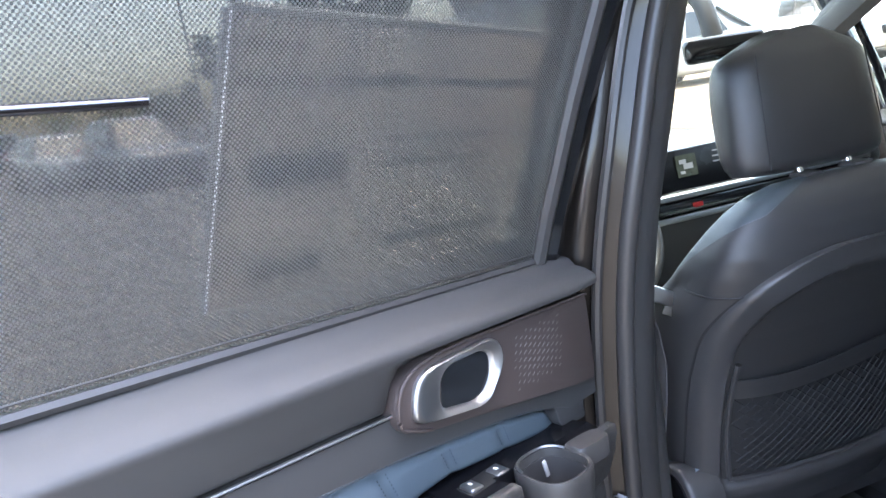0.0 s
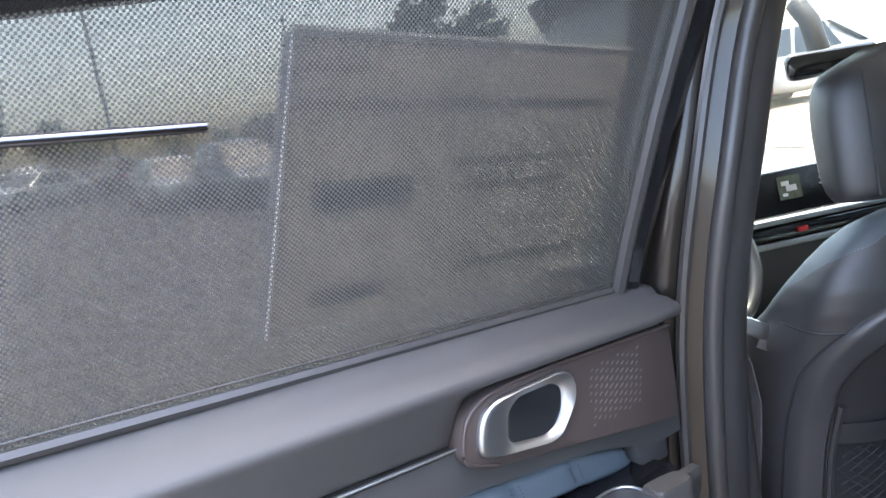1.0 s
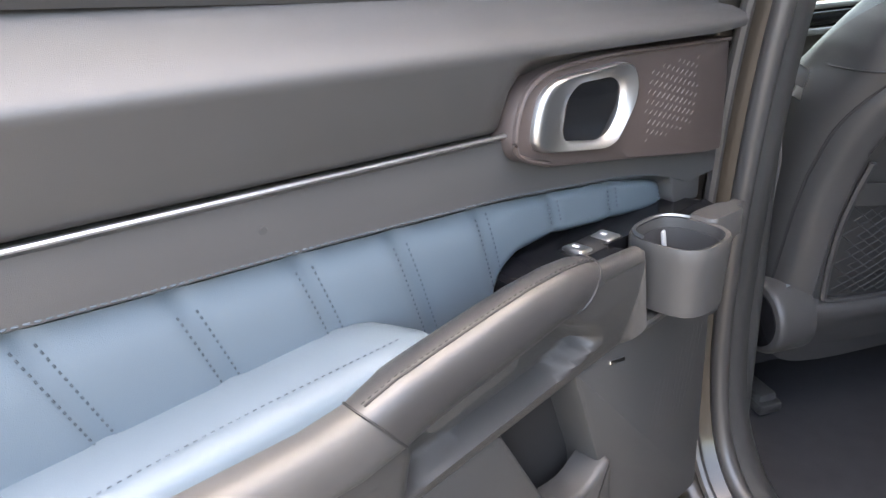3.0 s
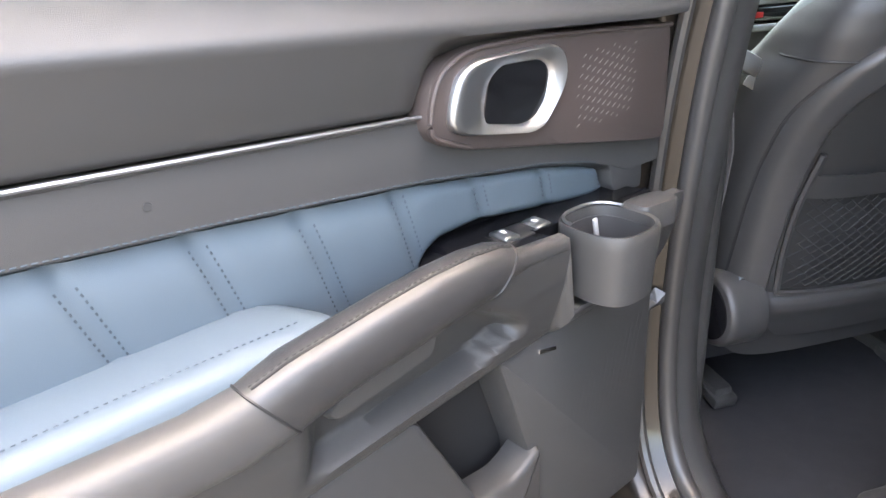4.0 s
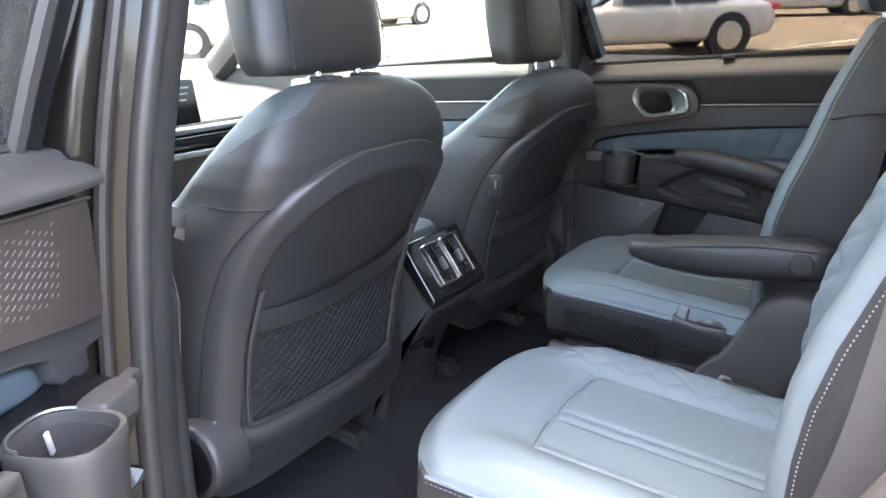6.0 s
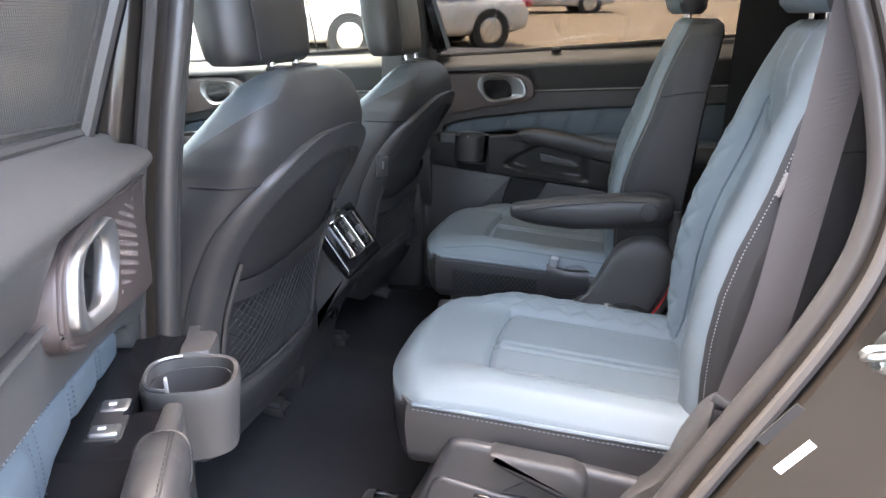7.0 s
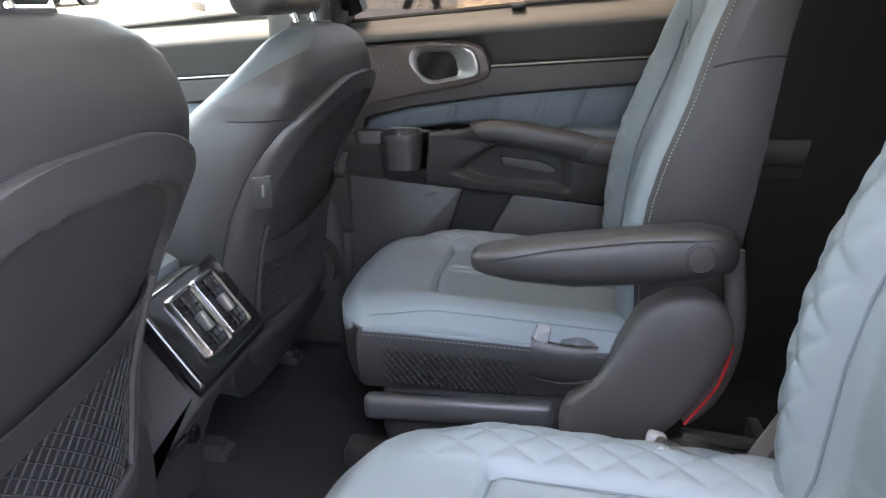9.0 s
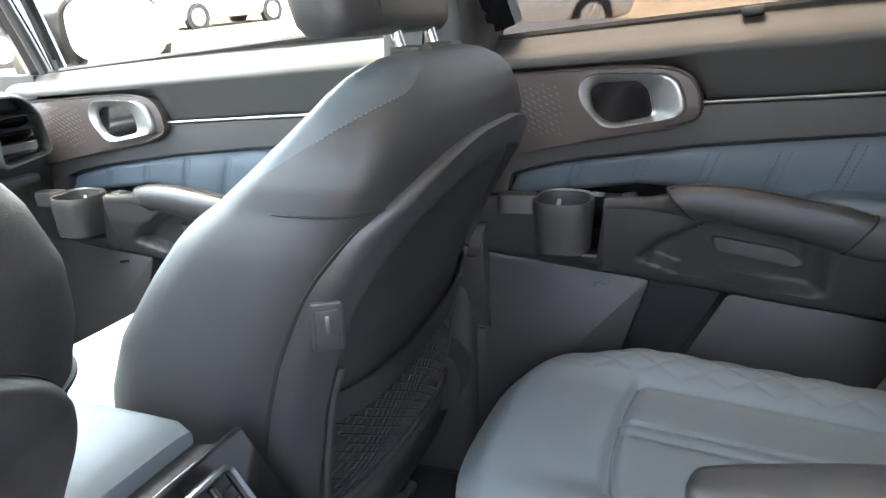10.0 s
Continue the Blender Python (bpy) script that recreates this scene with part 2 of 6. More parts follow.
def loft(rings, cap=True):
    n = len(rings[0])
    verts = [p for r in rings for p in r]
    faces = []
    for i in range(len(rings) - 1):
        for j in range(n):
            faces.append((i * n + j, i * n + (j + 1) % n, (i + 1) * n + (j + 1) % n, (i + 1) * n + j))
    if cap:
        faces.append(tuple(range(n)))
        faces.append(tuple((len(rings) - 1) * n + j for j in range(n)))
    return verts, faces


def tube(path, r, n=8, closed=False, flat=1.0, up=(0, 0, 1), taper=None):
    """A round or flattened bar along a path."""
    P = [Vector(p) for p in path]
    rings = []
    m = len(P)
    for i in range(m):
        a = P[(i - 1) % m] if closed or i else P[0]
        b = P[(i + 1) % m] if closed or i < m - 1 else P[-1]
        d = (b - a).normalized()
        s = d.cross(Vector(up))
        s = s.normalized() if s.length > 1e-4 else d.orthogonal().normalized()
        q = s.cross(d).normalized()
        k = r * (taper(i / max(1, m - 1)) if taper else 1)
        rings.append([P[i] + s * k * math.cos(2 * math.pi * j / n) + q * k * flat * math.sin(2 * math.pi * j / n) for j in range(n)])
    verts, faces = loft(rings, cap=not closed)
    if closed:
        o = (m - 1) * n
        faces += [(o + j, o + (j + 1) % n, (j + 1) % n, j) for j in range(n)]
    return verts, faces


def join(*pieces):
    verts, faces = [], []
    for v, f in pieces:
        o = len(verts)
        verts += list(v)
        faces += [tuple(i + o for i in q) for q in f]
    return verts, faces


def box(sx, sy, sz, m=None, bevel=0.004, seg=2):
    """A bevelled block of the given size round the pose m."""
    bm = bmesh.new()
    bmesh.ops.create_cube(bm, size=1)
    bmesh.ops.scale(bm, vec=(sx, sy, sz), verts=bm.verts)
    if bevel:
        bmesh.ops.bevel(bm, geom=list(bm.edges), offset=min(bevel, 0.45 * min(sx, sy, sz)), segments=seg, profile=0.5, affect="EDGES")
    m = m or Matrix()
    verts = [m @ v.co for v in bm.verts]
    bm.verts.index_update()
    faces = [tuple(v.index for v in f.verts) for f in bm.faces]
    bm.free()
    return verts, faces


def plate(outline, y0, y1, bevel=0.003, seg=2, place=None):
    """An outline of (x, z) made solid from y0 (seen face) to y1, its seen rim rounded."""
    n = len(outline)
    c = Vector((sum(p[0] for p in outline) / n, 0, sum(p[1] for p in outline) / n))
    rings = []
    P = [Vector((p[0], 0, p[1])) for p in outline]

    def inset(d):
        out = []
        for i in range(n):
            e1 = (P[i] - P[i - 1]).normalized()
            e2 = (P[(i + 1) % n] - P[i]).normalized()
            t = (e1 + e2)
            t = t.normalized() if t.length > 1e-6 else e1
            nn = Vector((-t.z, 0, t.x))
            if nn.dot(c - P[i]) < 0 and turn < 0 or turn < 0:
                nn = -nn
            out.append(P[i] + nn * d)
        return out

    turn = sum(P[i].x * P[(i + 1) % n].z - P[(i + 1) % n].x * P[i].z for i in range(n))
    s = 1 if y1 > y0 else -1
    rings.append([Vector((p.x, y1, p.z)) for p in P])
    for k in range(seg + 1):
        a = math.pi / 2 * k / seg
        rings.append([Vector((p.x, y0 + s * bevel * (1 - math.sin(a)), p.z)) for p in inset(bevel * (1 - math.cos(a)))])
    verts, faces = loft(rings)
    if place:
        verts = [place @ v for v in verts]
    return verts, faces


def slab(front, back, closed_u=False):
    """A solid between two equal grids of points."""
    nu, nv = len(front), len(front[0])
    verts = [p for r in front for p in r] + [p for r in back for p in r]
    o = nu * nv
    faces = []
    for i in range(nu - 1):
        for j in range(nv - 1):
            q = (i * nv + j, i * nv + j + 1, (i + 1) * nv + j + 1, (i + 1) * nv + j)
            faces.append(q)
            faces.append(tuple(o + k for k in reversed(q)))
    edge = [(0, j) for j in range(nv)] + [(i, nv - 1) for i in range(1, nu)] + [(nu - 1, j) for j in range(nv - 2, -1, -1)] + [(i, 0) for i in range(nu - 2, 0, -1)]
    for (a, b), (c, d) in zip(edge, edge[1:] + edge[:1]):
        faces.append((a * nv + b, c * nv + d, o + c * nv + d, o + a * nv + b))
    return verts, faces


def spaced(a, b, n):
    return [a + (b - a) * i / (n - 1) for i in range(n)]


def round_outline(points, r=0.02, n=5):
    """Rounds the corners of a closed outline."""
    out = []
    m = len(points)
    for i in range(m):
        p, a, b = Vector(points[i]), Vector(points[i - 1]), Vector(points[(i + 1) % m])
        d1, d2 = a - p, b - p
        k = min(r, 0.48 * d1.length, 0.48 * d2.length)
        p1, p2 = p + d1.normalized() * k, p + d2.normalized() * k
        for j in range(n + 1):
            t = j / n
            out.append((p1 * (1 - t) ** 2 + p * 2 * t * (1 - t) + p2 * t * t)[:])
    return out


def stitches(path, length=0.005, gap=0.004, r=0.0008, normal=(0, -1, 0)):
    """Short thread dashes along a path, in one mesh."""
    P = [Vector(p) for p in path]
    pieces = []
    run = 0.0
    step = length + gap
    nxt = 0.0
    nrm = Vector(normal).normalized()
    for a, b in zip(P, P[1:]):
        L = (b - a).length
        d = (b - a).normalized() if L else Vector((1, 0, 0))
        while nxt < run + L:
            c = a + d * (nxt - run)
            s = d.cross(nrm).normalized()
            v = [c + d * length * u + s * r * w + nrm * r * (1.2 if abs(u - 0.5) < 0.4 else 0.0) * k for u in (0, 0.25, 0.75, 1) for w, k in ((-1, 0), (0, 1), (1, 0))]
            f = []
            for i in range(3):
                f += [(3 * i, 3 * i + 1, 3 * i + 4, 3 * i + 3), (3 * i + 1, 3 * i + 2, 3 * i + 5, 3 * i + 4)]
            pieces.append((v, f))
            nxt += step
        run += L
    return join(*pieces) if pieces else ([], [])


def put_under(ob, parent, label=""):
    ob.parent = parent
    if parent.type == "EMPTY":
        ob.matrix_parent_inverse = parent.matrix_basis.inverted()
    if label:
        tagged(ob, label)
    return ob


def add(name, geo, material, parent, label="", angle=40, mats=(), face_mats=None):
    """One mesh part, given in the car's own measures, under its thing."""
    return put_under(build(name, geo[0], geo[1], material, None, "", angle, mats, face_mats), parent, label)


def moved(geo, m):
    return [m @ Vector(v) for v in geo[0]], geo[1]


# ---- the setting: ground ----
GROUND_Z = -0.08
ASPHALT = mat("worn_asphalt", (0.085, 0.083, 0.079), 0.9, grain=0.4, grain_scale=60, vary=0.2, vary_scale=0.6, spec=0.2)
CONCRETE = mat("tan_concrete", (0.235, 0.185, 0.13), 0.9, grain=0.4, grain_scale=40, vary=0.12, vary_scale=0.5, spec=0.2)


def ground_z(y):
    """The lot lies in a very shallow dip along the car."""
    return GROUND_Z + (0.058 if y > 0 else 0.075) * (math.sqrt(y * y + 1) - 1)


def terrain(name, xs, ys, lift, material, label, category):
    v = [Vector((x, y, ground_z(y) + lift)) for x in xs for y in ys]
    n = len(ys)
    f = [(i * n + j, (i + 1) * n + j, (i + 1) * n + j + 1, i * n + j + 1) for i in range(len(xs) - 1) for j in range(n - 1)]
    return tagged(build(name, v, f, material), label, category, kind="structure")


STEPS = [-600, -200, -80, -40, -20, -12, -8, -5, -3.5, -2.5, -1.8, -1.2, -0.8, -0.4, 0, 0.4, 0.8, 1.2, 1.8, 2.5, 3.5, 5, 6.5, 8, 12, 20, 40, 80, 200, 600]
terrain("ground", [-600, -100, -30, -8, 0, 8, 30, 100, 600], STEPS, 0.0, ASPHALT, "grey worn asphalt of a car park", "ground")
terrain("pavement", [-80, -30, -8, 0, 8, 30, 80], [q for q in STEPS if 5 <= q <= 80], 0.012, CONCRETE, "pale tan concrete parking apron", "pavement")
LINE = mat("road_paint", (0.7, 0.68, 0.6), 0.8, vary=0.2, vary_scale=20)
for k in range(6):
    lx = -14 + 4.2 * k
    lv = [Vector((lx + w + 0.5 * (y - 14), y, ground_z(y) + 0.02)) for y in (14.0, 16.5, 19.0) for w in (0, 0.12)]
    tagged(build("lot_marking", lv, [(0, 1, 3, 2), (2, 3, 5, 4)], LINE), "pale painted parking line on the concrete", "marking", "parking lines", kind="structure")

# ---- car shell ----
car = thing("car_body", "graphite metallic car body with its rear side door opening", "car body")
floor_geo = slab([[Vector((x, y, 0.36 + 0.05 * math.exp(-((y - 0.03) / 0.12) ** 2) * ease(0.5, -0.1, x) + 0.012 * noise.noise((x * 6, y * 6, 1)))) for y in spaced(-0.69, 0.74, 60)] for x in spaced(-1.35, 1.9, 110)],
                 [[Vector((x, y, 0.30)) for y in spaced(-0.69, 0.74, 60)] for x in spaced(-1.35, 1.9, 110)])
tagged(build("floor", floor_geo[0], floor_geo[1], CARPET), "dark charcoal carpet on the car floor", "carpet", kind="structure")

LOOP = [(0.045, -0.60, 1.45), (0.045, -0.68, 1.2), (0.03, -0.715, 1.0), (0.01, -0.725, 0.75), (0.008, -0.725, 0.56), (0.045, -0.725, 0.435), (0.14, -0.725, 0.385),
        (0.34, -0.725, 0.39), (0.49, -0.725, 0.46), (0.60, -0.722, 0.595), (0.69, -0.72, 0.76), (0.77, -0.72, 0.915), (0.803, -0.715, 1.01), (0.805, -0.70, 1.1), (0.765, -0.66, 1.25), (0.68, -0.60, 1.42), (0.5, -0.575, 1.49), (0.2, -0.58, 1.49)]
loop = smooth(LOOP, 7, True)
CEN = Vector((0.40, 0, 0.93))


def swept(profile, widen=0.0, thick=0.006):
    """A strip round the door opening: profile of (outward, sideways) steps."""
    front, back = [], []
    m = len(loop)
    for i in range(m + 1):
        p = loop[i % m]
        d = loop[(i + 1) % m] - loop[i - 1 if i else m - 1]
        if i == m:
            d = loop[1] - loop[m - 1]
        o = Vector((-d.z, 0, d.x)).normalized()
        if o.dot(p - CEN) < 0:
            o = -o
        k = 1 + widen * ease(0.3, 0.7, p.x)
        fr = [p + o * a * (k if a > 0.02 else 1) + Vector((0, b, 0)) for a, b in profile]
        front.append(fr)
        back.append([q + o * thick for q in fr])
    return slab(front, back)


add("door_frame", swept([(0.004, -0.012), (0.010, -0.024), (0.014, -0.036), (0.016, -0.048), (0.0175, -0.060), (0.022, -0.069), (0.030, -0.074), (0.040, -0.078), (0.049, -0.085), (0.056, -0.095), (0.062, -0.106), (0.070, -0.116), (0.079, -0.124), (0.085, -0.13)], 1.6), PAINT, car, "graphite painted door frame")
add("frame_trim", swept([(0.003, 0.012), (0.002, 0.03), (0.012, 0.055), (0.04, 0.075), (0.09, 0.08)], 0.6), HARD_TRIM, car, "charcoal plastic pillar trim")
add("door_seal", tube([p + Vector((0, 0.0, 0)) for p in loop], 0.0135, 10, True, 1.0, (0, 1, 0)), RUBBER, car, "black rubber door seal")
add("outer_seal", tube([p + (p - CEN).normalized() * 0.016 + Vector((0, -0.028, 0)) for p in loop], 0.008, 8, True, 1.0, (0, 1, 0)), RUBBER, car)
# check strap between the pillar and the open door, still in crumpled film
rnd = random.Random(5)
add("check_bracket", join(box(0.012, 0.016, 0.020, pose(-0.004, -0.752, 0.664, 20, 0, 15), 0.003), tube([(0.0, -0.742, 0.674), (-0.004, -0.754, 0.678), (-0.002, -0.766, 0.668), (0.0, -0.770, 0.660)], 0.0022, 6)), DULL_STEEL, car, "small bare steel check bracket")
add("check_arm", tube([(0.0, -0.750, 0.661), (0.001, -0.764, 0.646), (0.002, -0.780, 0.630), (-0.004, -0.800, 0.612)], 0.0026, 8), DARK_HOLE, car, "thin black check arm")
film_v = [Vector((0.004 + rnd.uniform(-0.004, 0.006), -0.752 + 0.020 * math.cos(k * 0.7) * rnd.uniform(0.5, 1.1), 0.666 + 0.018 * math.sin(k * 0.7) * rnd.uniform(0.5, 1.1))) for k in range(9)]
add("film_wrap", (film_v + [Vector((0.012, -0.752, 0.667)), Vector((-0.002, -0.752, 0.667))], [(k, (k + 1) % 9, 9) for k in range(9)] + [((k + 1) % 9, k, 10) for k in range(9)]), POST_GREY, car, "crumpled clear film", 5)
front_belt = thing("seat_belt", "dark front seat belt with a steel tongue hanging beside the pillar", "seat belt")
add("webbing", slab([[Vector((x, -0.632 + 0.03 * ease(1.0, 0.85, z) * ease(0.6, 0.85, z), z)) for z in spaced(0.45, 1.42, 16)] for x in (-0.105, -0.062)], [[Vector((x, -0.634 + 0.03 * ease(1.0, 0.85, z) * ease(0.6, 0.85, z), z)) for z in spaced(0.45, 1.42, 16)] for x in (-0.105, -0.062)]), BELT, front_belt)
add("tongue", join(box(0.012, 0.046, 0.026, pose(-0.060, -0.600, 0.958, -30, 0, 0), 0.005), box(0.003, 0.020, 0.030, pose(-0.058, -0.588, 0.938, -30, 0, 0), 0.001)), STEEL, front_belt, "bare steel belt tongue")
# pillars and sides
add("centre_pillar", plate(round_outline([(-0.17, 0.36), (-0.01, 0.36), (-0.012, 0.95), (-0.005, 1.15), (-0.02, 1.5), (-0.14, 1.5), (-0.15, 1.1)], 0.02), -0.64, -0.70, 0.02, 3), HARD_TRIM, car)
add("front_door_skin", slab([[Vector((x, -0.88 - 0.05 * math.sin(math.pi * (z - 0.25) / 1.0), z)) for z in spaced(0.25, 1.10, 14)] for x in (-1.25, -0.9, -0.5, -0.075)],
                            [[Vector((x, -0.80, z)) for z in spaced(0.25, 1.10, 14)] for x in (-1.25, -0.9, -0.5, -0.075)]), PAINT, car)
add("front_door_trim", slab([[Vector((x, -0.70, z)) for z in (0.3, 0.8, 1.08)] for x in (-1.2, -0.6, -0.13)], [[Vector((x, -0.80, z)) for z in (0.3, 0.8, 1.08)] for x in (-1.2, -0.6, -0.13)]), HARD_TRIM, car)
# The roof's glazed middle is unseen, added to bring daylight into the cabin.
ROOF_XS, ROOF_YS = (-0.62, -0.2, 1.05, 1.95), (-0.66, -0.42, 0.46, 0.70)


def roof_z(x, y, top):
    return top - 0.05 * (y / 0.66) ** 2 - 0.02 * ((x - 0.5) / 1.3) ** 2


def roof_strips(hi, lo, edge=0.0):
    """Roof panel pieces round the added glazed middle."""
    out = []
    for a in range(3):
        for b in range(3):
            if a == 1 and b == 1:
                continue
            xs = spaced(ROOF_XS[a], ROOF_XS[a + 1], 6)
            ys = spaced(max(ROOF_YS[b], -0.66 + edge), min(ROOF_YS[b + 1], 0.70 - edge), 6)
            out.append(slab([[Vector((x, y, roof_z(x, y, hi))) for y in ys] for x in xs], [[Vector((x, y, roof_z(x, y, lo))) for y in ys] for x in xs]))
    return join(*out)


add("roof", roof_strips(1.60, 1.535), PAINT, car)
liner = roof_strips(1.53, 1.515, 0.04)
tagged(build("ceiling", liner[0], liner[1], HEADLINER), "pale grey woven headliner round an added roof window", "headliner", kind="structure")


def roof_sheet(z, d):
    xs, ys = spaced(ROOF_XS[1] - 0.004, ROOF_XS[2] + 0.004, 8), spaced(ROOF_YS[1] - 0.004, ROOF_YS[2] + 0.004, 8)
    return slab([[Vector((x, y, roof_z(x, y, z))) for y in ys] for x in xs], [[Vector((x, y, roof_z(x, y, z - d))) for y in ys] for x in xs])


add("roof_window", roof_sheet(1.604, 0.004), TINTED_GLASS, car, "tinted glass roof window, unseen, added to light the cabin")
xs, ys = spaced(ROOF_XS[1] - 0.004, ROOF_XS[2] + 0.004, 8), spaced(ROOF_YS[1] - 0.004, ROOF_YS[2] + 0.004, 8)
add("roof_blind", ([Vector((x, y, roof_z(x, y, 1.533))) for x in xs for y in ys], [(a * 8 + b, a * 8 + b + 1, a * 8 + b + 9, a * 8 + b + 8) for a in range(7) for b in range(7)]), BLIND, car, "pale fabric blind under the added roof window")
add("tailgate", slab([[Vector((1.9, y, z)) for z in (0.3, 0.8, 1.55)] for y in (-0.7, 0, 0.74)], [[Vector((1.96, y, z)) for z in (0.3, 0.8, 1.55)] for y in (-0.7, 0, 0.74)]), SHADED_REAR_TRIM, car)
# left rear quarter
add("rear_quarter", slab([[Vector((x, -0.66, z)) for z in (0.3, 0.9, 1.5)] for x in (0.95, 1.4, 1.9)], [[Vector((x, -0.90 + 0.2 * ease(1.0, 1.5, z), z)) for z in (0.3, 0.9, 1.5)] for x in (0.98, 1.4, 1.9)]), SHADED_REAR_TRIM, car)
# right side: pillars, rear quarter and rail over the windows
add("right_centre_pillar", plate(round_outline([(-0.16, 0.36), (-0.016, 0.36), (-0.016, 1.1), (-0.03, 1.5), (-0.16, 1.5), (-0.15, 1.1)], 0.015), 0.665, 0.76, 0.02, 3), HARD_TRIM, car)
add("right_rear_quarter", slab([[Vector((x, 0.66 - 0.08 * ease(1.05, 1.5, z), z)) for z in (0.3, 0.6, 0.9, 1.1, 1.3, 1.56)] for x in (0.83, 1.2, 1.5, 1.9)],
                               [[Vector((x, 0.9, z)) for z in (0.3, 0.6, 0.9, 1.1, 1.3, 1.56)] for x in (0.93, 1.2, 1.5, 1.9)]), SHADED_REAR_TRIM, car)
add("right_rail", slab([[Vector((x, 0.60, 1.47)), Vector((x, 0.66, 1.55))] for x in (-0.9, 0.9)], [[Vector((x, 0.70, 1.45)), Vector((x, 0.72, 1.55))] for x in (-0.9, 0.9)]), HARD_TRIM, car)
add("left_rail", slab([[Vector((x, -0.56, 1.47)), Vector((x, -0.62, 1.55))] for x in (-0.7, 0.03)], [[Vector((x, -0.64, 1.45)), Vector((x, -0.68, 1.55))] for x in (-0.7, 0.03)]), HARD_TRIM, car)
for side in (-1, 1):
    yy = 0.02 + 0.715 * side
    add("kick_panel", slab([[Vector((x, yy, z)) for z in (0.3, 0.7, 1.04)] for x in (-1.45, -1.2, -0.93)], [[Vector((x, yy + 0.08 * side, z)) for z in (0.3, 0.7, 1.04)] for x in (-1.45, -1.2, -0.93)]), HARD_TRIM, car)
add("right_sill", box(3.2, 0.16, 0.22, pose(0.3, 0.79, 0.37), 0.02), HARD_TRIM, car)
add("left_sill", box(2.3, 0.14, 0.10, pose(-0.15, -0.79, 0.305), 0.02), PAINT, car)
add("toe_board", box(0.04, 1.4, 0.6, pose(-1.42, 0.03, 0.6), 0.01), CARPET, car)
for side in (-1, 1):
    yy = 0.03 + 0.67 * side
    add("windscreen_pillar", tube([(-0.62, yy - 0.08 * side, 1.52), (-1.0, yy - 0.03 * side, 1.33), (-1.42, yy + 0.04 * side, 1.04)], 0.045, 8, False, 1.3), HARD_TRIM, car)
wind = slab([[Vector((-0.62, y, 1.53)), Vector((-1.05, y, 1.33)), Vector((-1.5, y, 1.02))] for y in spaced(-0.62, 0.68, 5)], [[Vector((-0.62, y, 1.534)), Vector((-1.05, y, 1.334)), Vector((-1.5, y, 1.024))] for y in spaced(-0.62, 0.68, 5)])
add("windscreen", wind, CLEAR_GLASS, car, "clear windscreen glass")
add("bonnet", slab([[Vector((x, y, 1.0 - 0.15 * ((x + 1.5) / -1.1) ** 2 - 0.05 * (y / 0.8) ** 2)) for y in spaced(-0.8, 0.86, 9)] for x in spaced(-1.5, -2.6, 8)], [[Vector((x, y, 0.6)) for y in spaced(-0.8, 0.86, 9)] for x in spaced(-1.5, -2.6, 8)]), PAINT, car)
gl = add("left_front_glass", slab([[Vector((x, -0.80 + 0.3 * (z - 1.09), z)) for z in (1.09, 1.48)] for x in (-1.1, -0.15)], [[Vector((x, -0.804 + 0.3 * (z - 1.09), z)) for z in (1.09, 1.48)] for x in (-1.1, -0.15)]), TINTED_GLASS, car)


SLIT_METAL = mat("slit_metal", (0.30, 0.28, 0.27), 0.45, metal=0.4)


# ---- side doors ----
def z_strip(x):
    return 1.0 + 0.06 * (x - 0.3)


def z_sill(x):
    return 1.085 + 0.09 * x


STITCH = [(0.0, 0.872), (0.03, 0.885), (0.074, 0.899), (0.139, 0.913), (0.304, 0.937), (0.481, 0.954), (0.62, 0.965), (0.72, 0.974), (0.95, 0.985)]


def z_stitch(x):
    return table(STITCH, x)[0]


def band(xs, rows):
    """A solid over a run of x: rows(x) gives the (z, y) of its seen face from bottom to top."""
    front = [[Vector((x, y, z)) for z, y in rows(x)] for x in xs]
    back = [[Vector((x, max(q.y for q in r) + 0.03, q.z)) for q in r] for x, r in zip(xs, front)]
    return slab(front, back)


def blue_y(x, z):
    s = 0.0
    for k, x0 in enumerate((0.06, 0.152, 0.243, 0.335, 0.425, 0.51, 0.60, 0.69, 0.78, 0.87)):
        xl = x0 - 0.35 * (0.955 - z)
        s += 0.9 * math.exp(-((x - xl) / 0.0075) ** 2)
    puff = 0.003 * math.sin(math.pi * min(1, max(0, (z - 0.80) / 0.16)))
    return 0.734 + 0.012 * ease(0.95, 0.82, z) + 0.004 * s - puff


